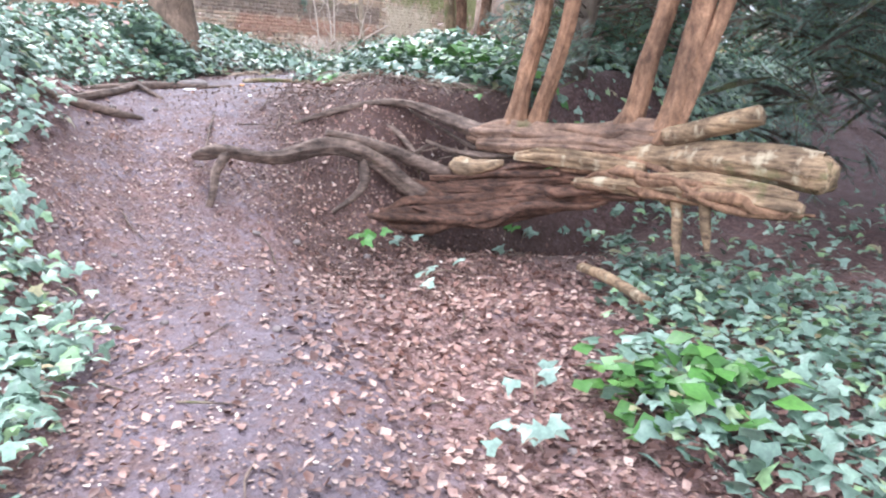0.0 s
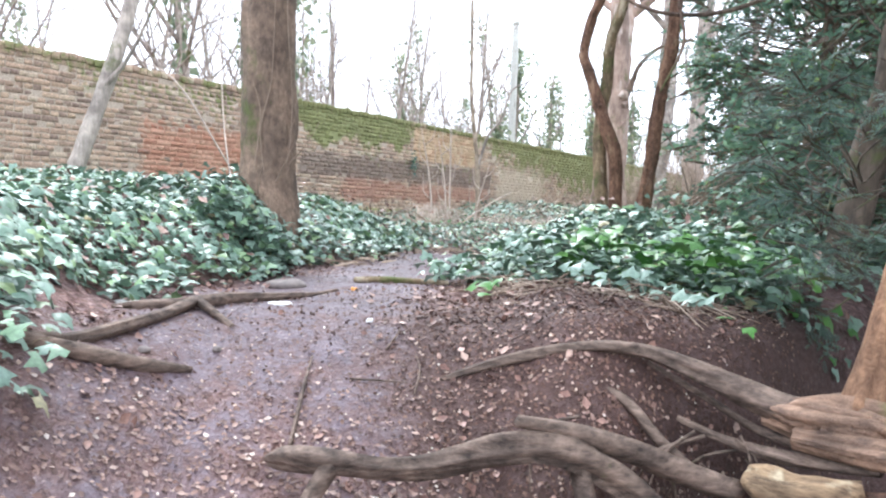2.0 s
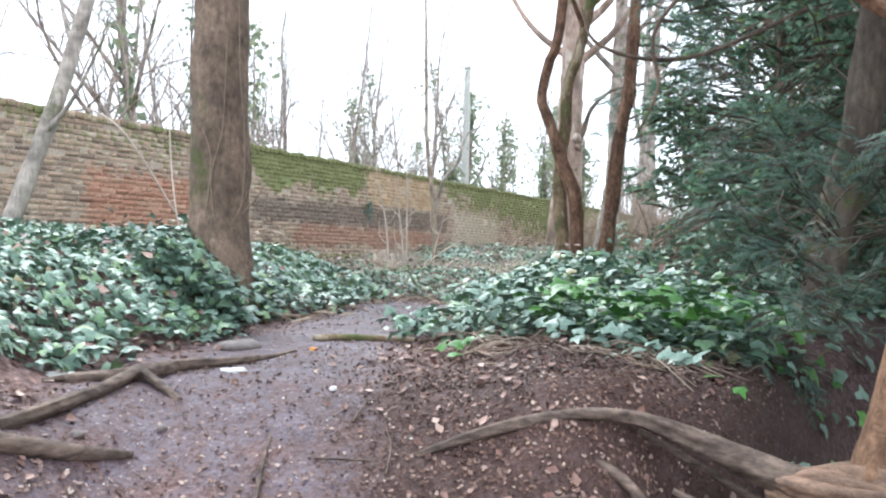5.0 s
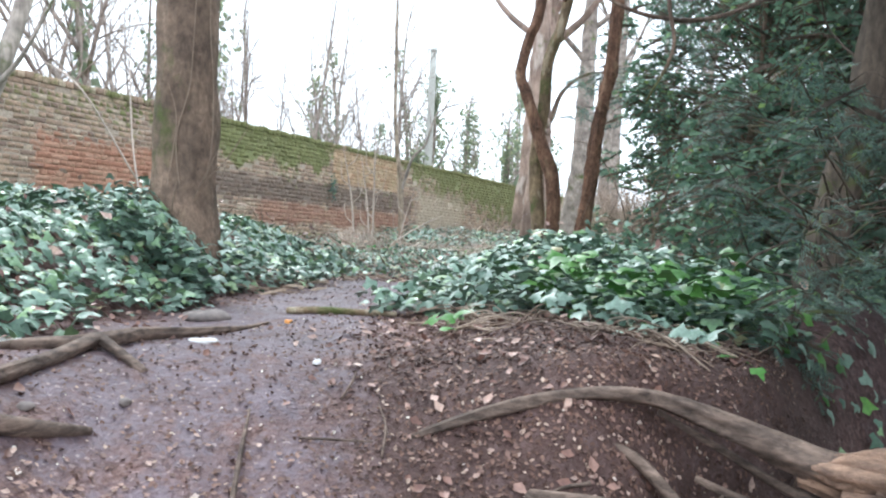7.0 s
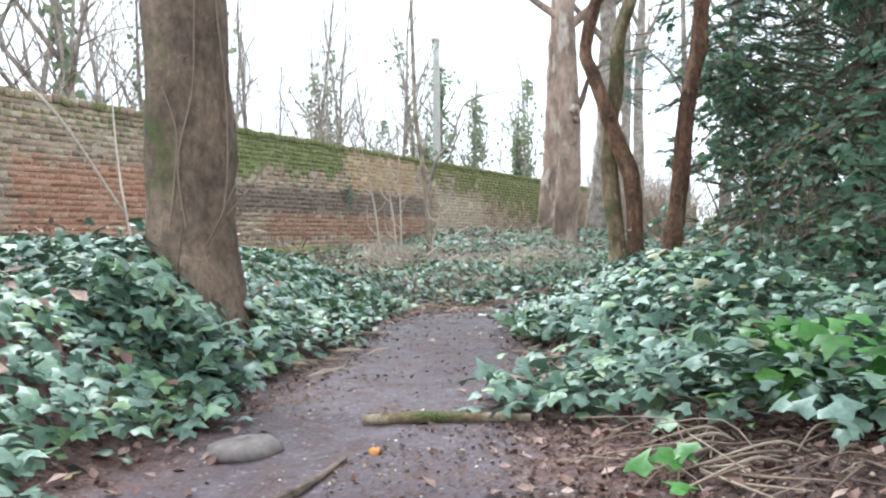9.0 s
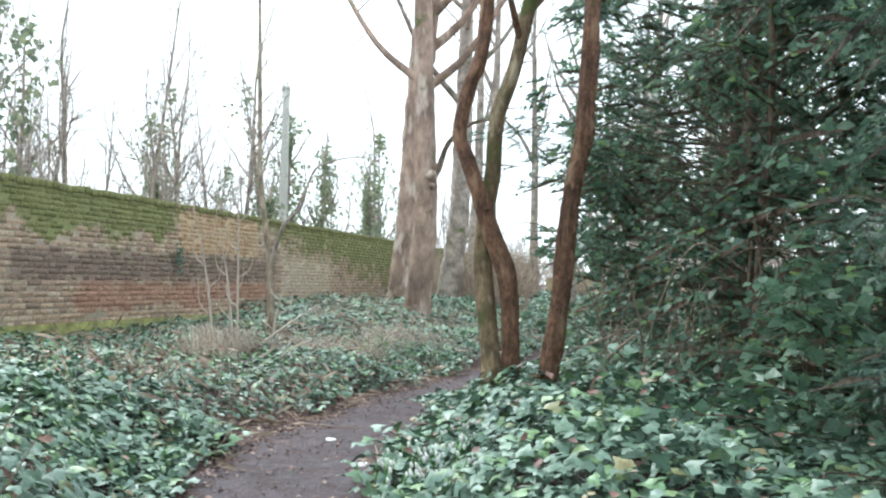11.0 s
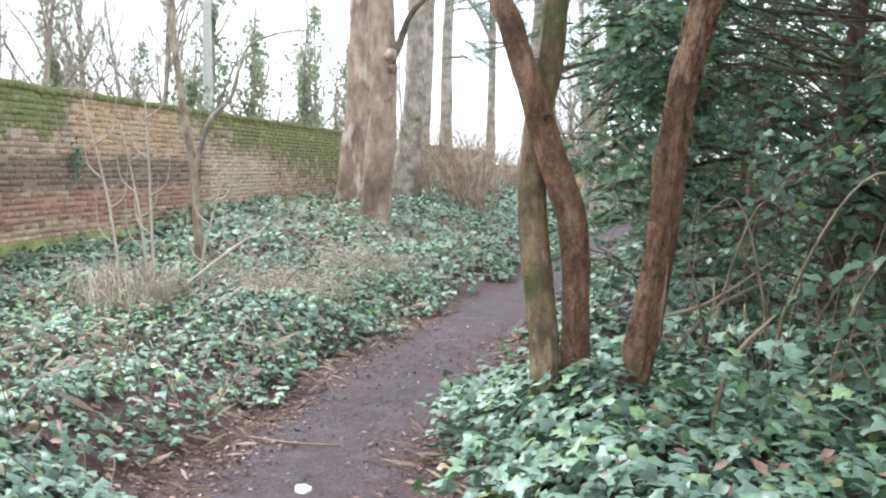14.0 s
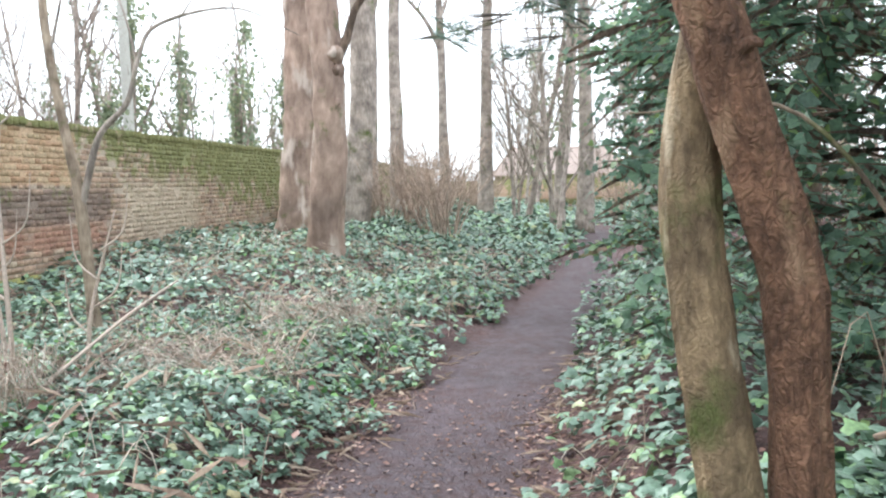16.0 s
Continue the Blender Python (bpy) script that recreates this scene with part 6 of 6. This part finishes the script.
for k, (x, y, h, c) in enumerate([(-18.5, 31.2, 10, 1300), (-18.4, 34.4, 8.5, 700), (-16.0, 34.0, 7, 900), (-15.0, 36.5, 7.5, 900), (-17.0, 27.0, 5, 600), (-21.0, 26.0, 6, 500)]):
    bare_tree("ivy_tree", (x, y, 0.5), h, 0.16, 400 + k, M_FAR, "tree beyond the wall wrapped in green ivy, paled for haze", (0.2, 0.1), 9, 0.3, 0.5, 6, c, "ivy-clad trees beyond the wall")
pole = empty("pole", (-18.0, 30.2, 0.5))
put("shaft", *tube([(0, 0, 0, 0.19), (0, 0, 4, 0.17), (0, 0, 9, 0.14)], 12, 12), M_POLE, pole)
put("cap", *tube([(0, 0, 8.98, 0.16), (0, 0, 9.1, 0.16), (0, 0, 9.16, 0.08)], 12, 5), M_POLE, pole)
tagged(pole, "pale straight pole standing beyond the wall", "pole")

# ---- trunks and a low house at the far end of the path
for k, (x, y, r, h, c) in enumerate([(-7.95, 30.0, 0.17, 13, 0), (-6.9, 31.0, 0.22, 14, 0), (-4.7, 29.0, 0.16, 12, 300), (-3.9, 30.0, 0.24, 14, 0), (-8.8, 26.2, 0.2, 13, 0), (-10.3, 30.5, 0.24, 13, 0), (-2.4, 27.0, 0.26, 13, 0)]):
    bare_tree("tall_tree", (x, y, 0.8), h, r, 300 + k, M_FAR, "tall trunk further along the path, paled for haze", (0.2, 0), 8, 0.4, 0.5, 6, c, "tall trunks along the path")
def thicket(name, base, seed, height, stems, label):
    """A bare bush: a fan of thin stems with side twigs."""
    g = np.random.RandomState(seed)
    t = empty(name, base)
    fine = []
    for k in range(stems):
        a, h = g.rand() * 6.283, height * g.uniform(0.55, 1.0)
        d = np.array([np.cos(a), np.sin(a)]) * h * g.uniform(0.15, 0.8)
        rows_ = [(0.15 * np.cos(a), 0.15 * np.sin(a), -0.1, 0.016), (d[0] * 0.4 + 0.06 * g.randn(), d[1] * 0.4 + 0.06 * g.randn(), h * 0.45, 0.012), (d[0], d[1], h, 0.004)]
        put("stem", *tube(rows_, 5, 10, 0.05, seed=k), M_BRUSH, t)
        S = spline(rows_, 20)
        for i in g.randint(5, 20, 9):
            e = g.randn(3) * (0.22, 0.22, 0.1) + (0, 0, 0.25)
            p = S[i, :3]
            fine.append(tube([(*p, 0.006), (*(p + e * 0.6 + g.randn(3) * 0.04), 0.005), (*(p + e * g.uniform(1.0, 1.8)), 0.003)], 3, 5))
    tagged(put("twigwork", *join(fine), M_BRUSH, t), kind="stuff")
    return tagged(t, label, "shrub", "bare bushes in the wood")


M_BRUSH = mat_bark("pinkish-brown twigs", (0.34, 0.26, 0.21), (0.62, 0.51, 0.43), 0.1)
bushes = [thicket("bare_bush", (-9.9, 23.5 + k, 1.2), 700 + k, 1.5 + 0.4 * k, 20, "bare twiggy bush in the ivy by the wall") for k in range(3)]
gg = np.random.RandomState(17)
for k in range(20):
    x, y = gg.uniform(-10.7, -6.6), gg.uniform(21.5, 40)
    copy_thing(bushes[k % 3], pose(x, y, float(ground_z(x, y, False)) + 0.02, 0, 0, gg.uniform(0, 360)) @ Matrix.Scale(gg.uniform(0.6, 1.25), 4))
for k in range(14):
    x, y = gg.uniform(-2.9, 2.5), gg.uniform(20, 34)
    copy_thing(bushes[k % 3], pose(x, y, float(ground_z(x, y, False)) + 0.02, 0, 0, gg.uniform(0, 360)) @ Matrix.Scale(gg.uniform(0.7, 1.2), 4))
end_wall = put("wall_north", *box_arrays(-11.2, 26.0, 54.0, 54.3, 0.0, 2.5), M_BRICK, smooth=False)
tagged(end_wall, "distant low brick wall across the wood's end", "wall", kind="structure")
house = empty("house", (-3.0, 78.0, 0.5))
V, F = box_arrays(-6, 6, 0, 7, 0, 2.6)
put("wall", V, F, M_BRICK, house, smooth=False)
M_ROOF = mat_plain("roof tiles", (0.32, 0.25, 0.22), 0.85, 0.2, 6)
put("roof", np.array([(-6.4, -0.5, 2.5), (6.4, -0.5, 2.5), (6.4, 7.5, 2.5), (-6.4, 7.5, 2.5), (-4.5, 3.5, 5.2), (4.5, 3.5, 5.2)]), np.array([(0, 1, 5, 4), (2, 3, 4, 5), (3, 0, 4, 4), (1, 2, 5, 5)][:2]), M_ROOF, house, smooth=False)
put("gable", np.array([(-6.4, -0.5, 2.5), (-4.5, 3.5, 5.2), (-6.4, 7.5, 2.5), (6.4, -0.5, 2.5), (6.4, 7.5, 2.5), (4.5, 3.5, 5.2)]), np.array([(0, 1, 2), (3, 4, 5)]), M_ROOF, house, smooth=False)
put("chimney", *box_arrays(-2.4, -1.7, 3.2, 3.9, 4.6, 6.0), M_BRICK, house, smooth=False)
tagged(house, "low distant house with a hipped roof beyond the trees", "house")

# ---------------------------------------------------------------- bricks of the wall, last
near, rest = [], []
for y, z, w in brick_spots:
    (near if 7.2 < y < 9.6 and 1.35 < z < 3.1 and len(near) < 300 else rest).append((y, z, w))
shapes = {}
for w in (HALF, 2 * HALF):
    for v in range(8):
        V, F = prism(0.06, w / 2 - 0.007, 0.0305)
        V = V + rng.randn(*V.shape) * 0.003
        shapes[w, v] = (V, F)
meshes = {}
for key, (V, F) in shapes.items():
    me = np_mesh("brick", V, F)
    me.materials.append(M_BRICK1)
    meshes[key] = me
for y, z, w in near:
    b = new("brick", meshes[w, rng.randint(8)])
    b.location = (WX + 0.004 * rng.randn(), y, z)
    b.parent = wall
pieces = []
for y, z, w in rest:
    V, F = shapes[w, rng.randint(8)]
    pieces.append((V + (WX + 0.004 * rng.randn() - (0.02 if rng.rand() < 0.04 else 0), y, z), F))
bricks = put("brickwork", *join(pieces), M_BRICK, wall, smooth=False)
tagged(bricks, kind="stuff")
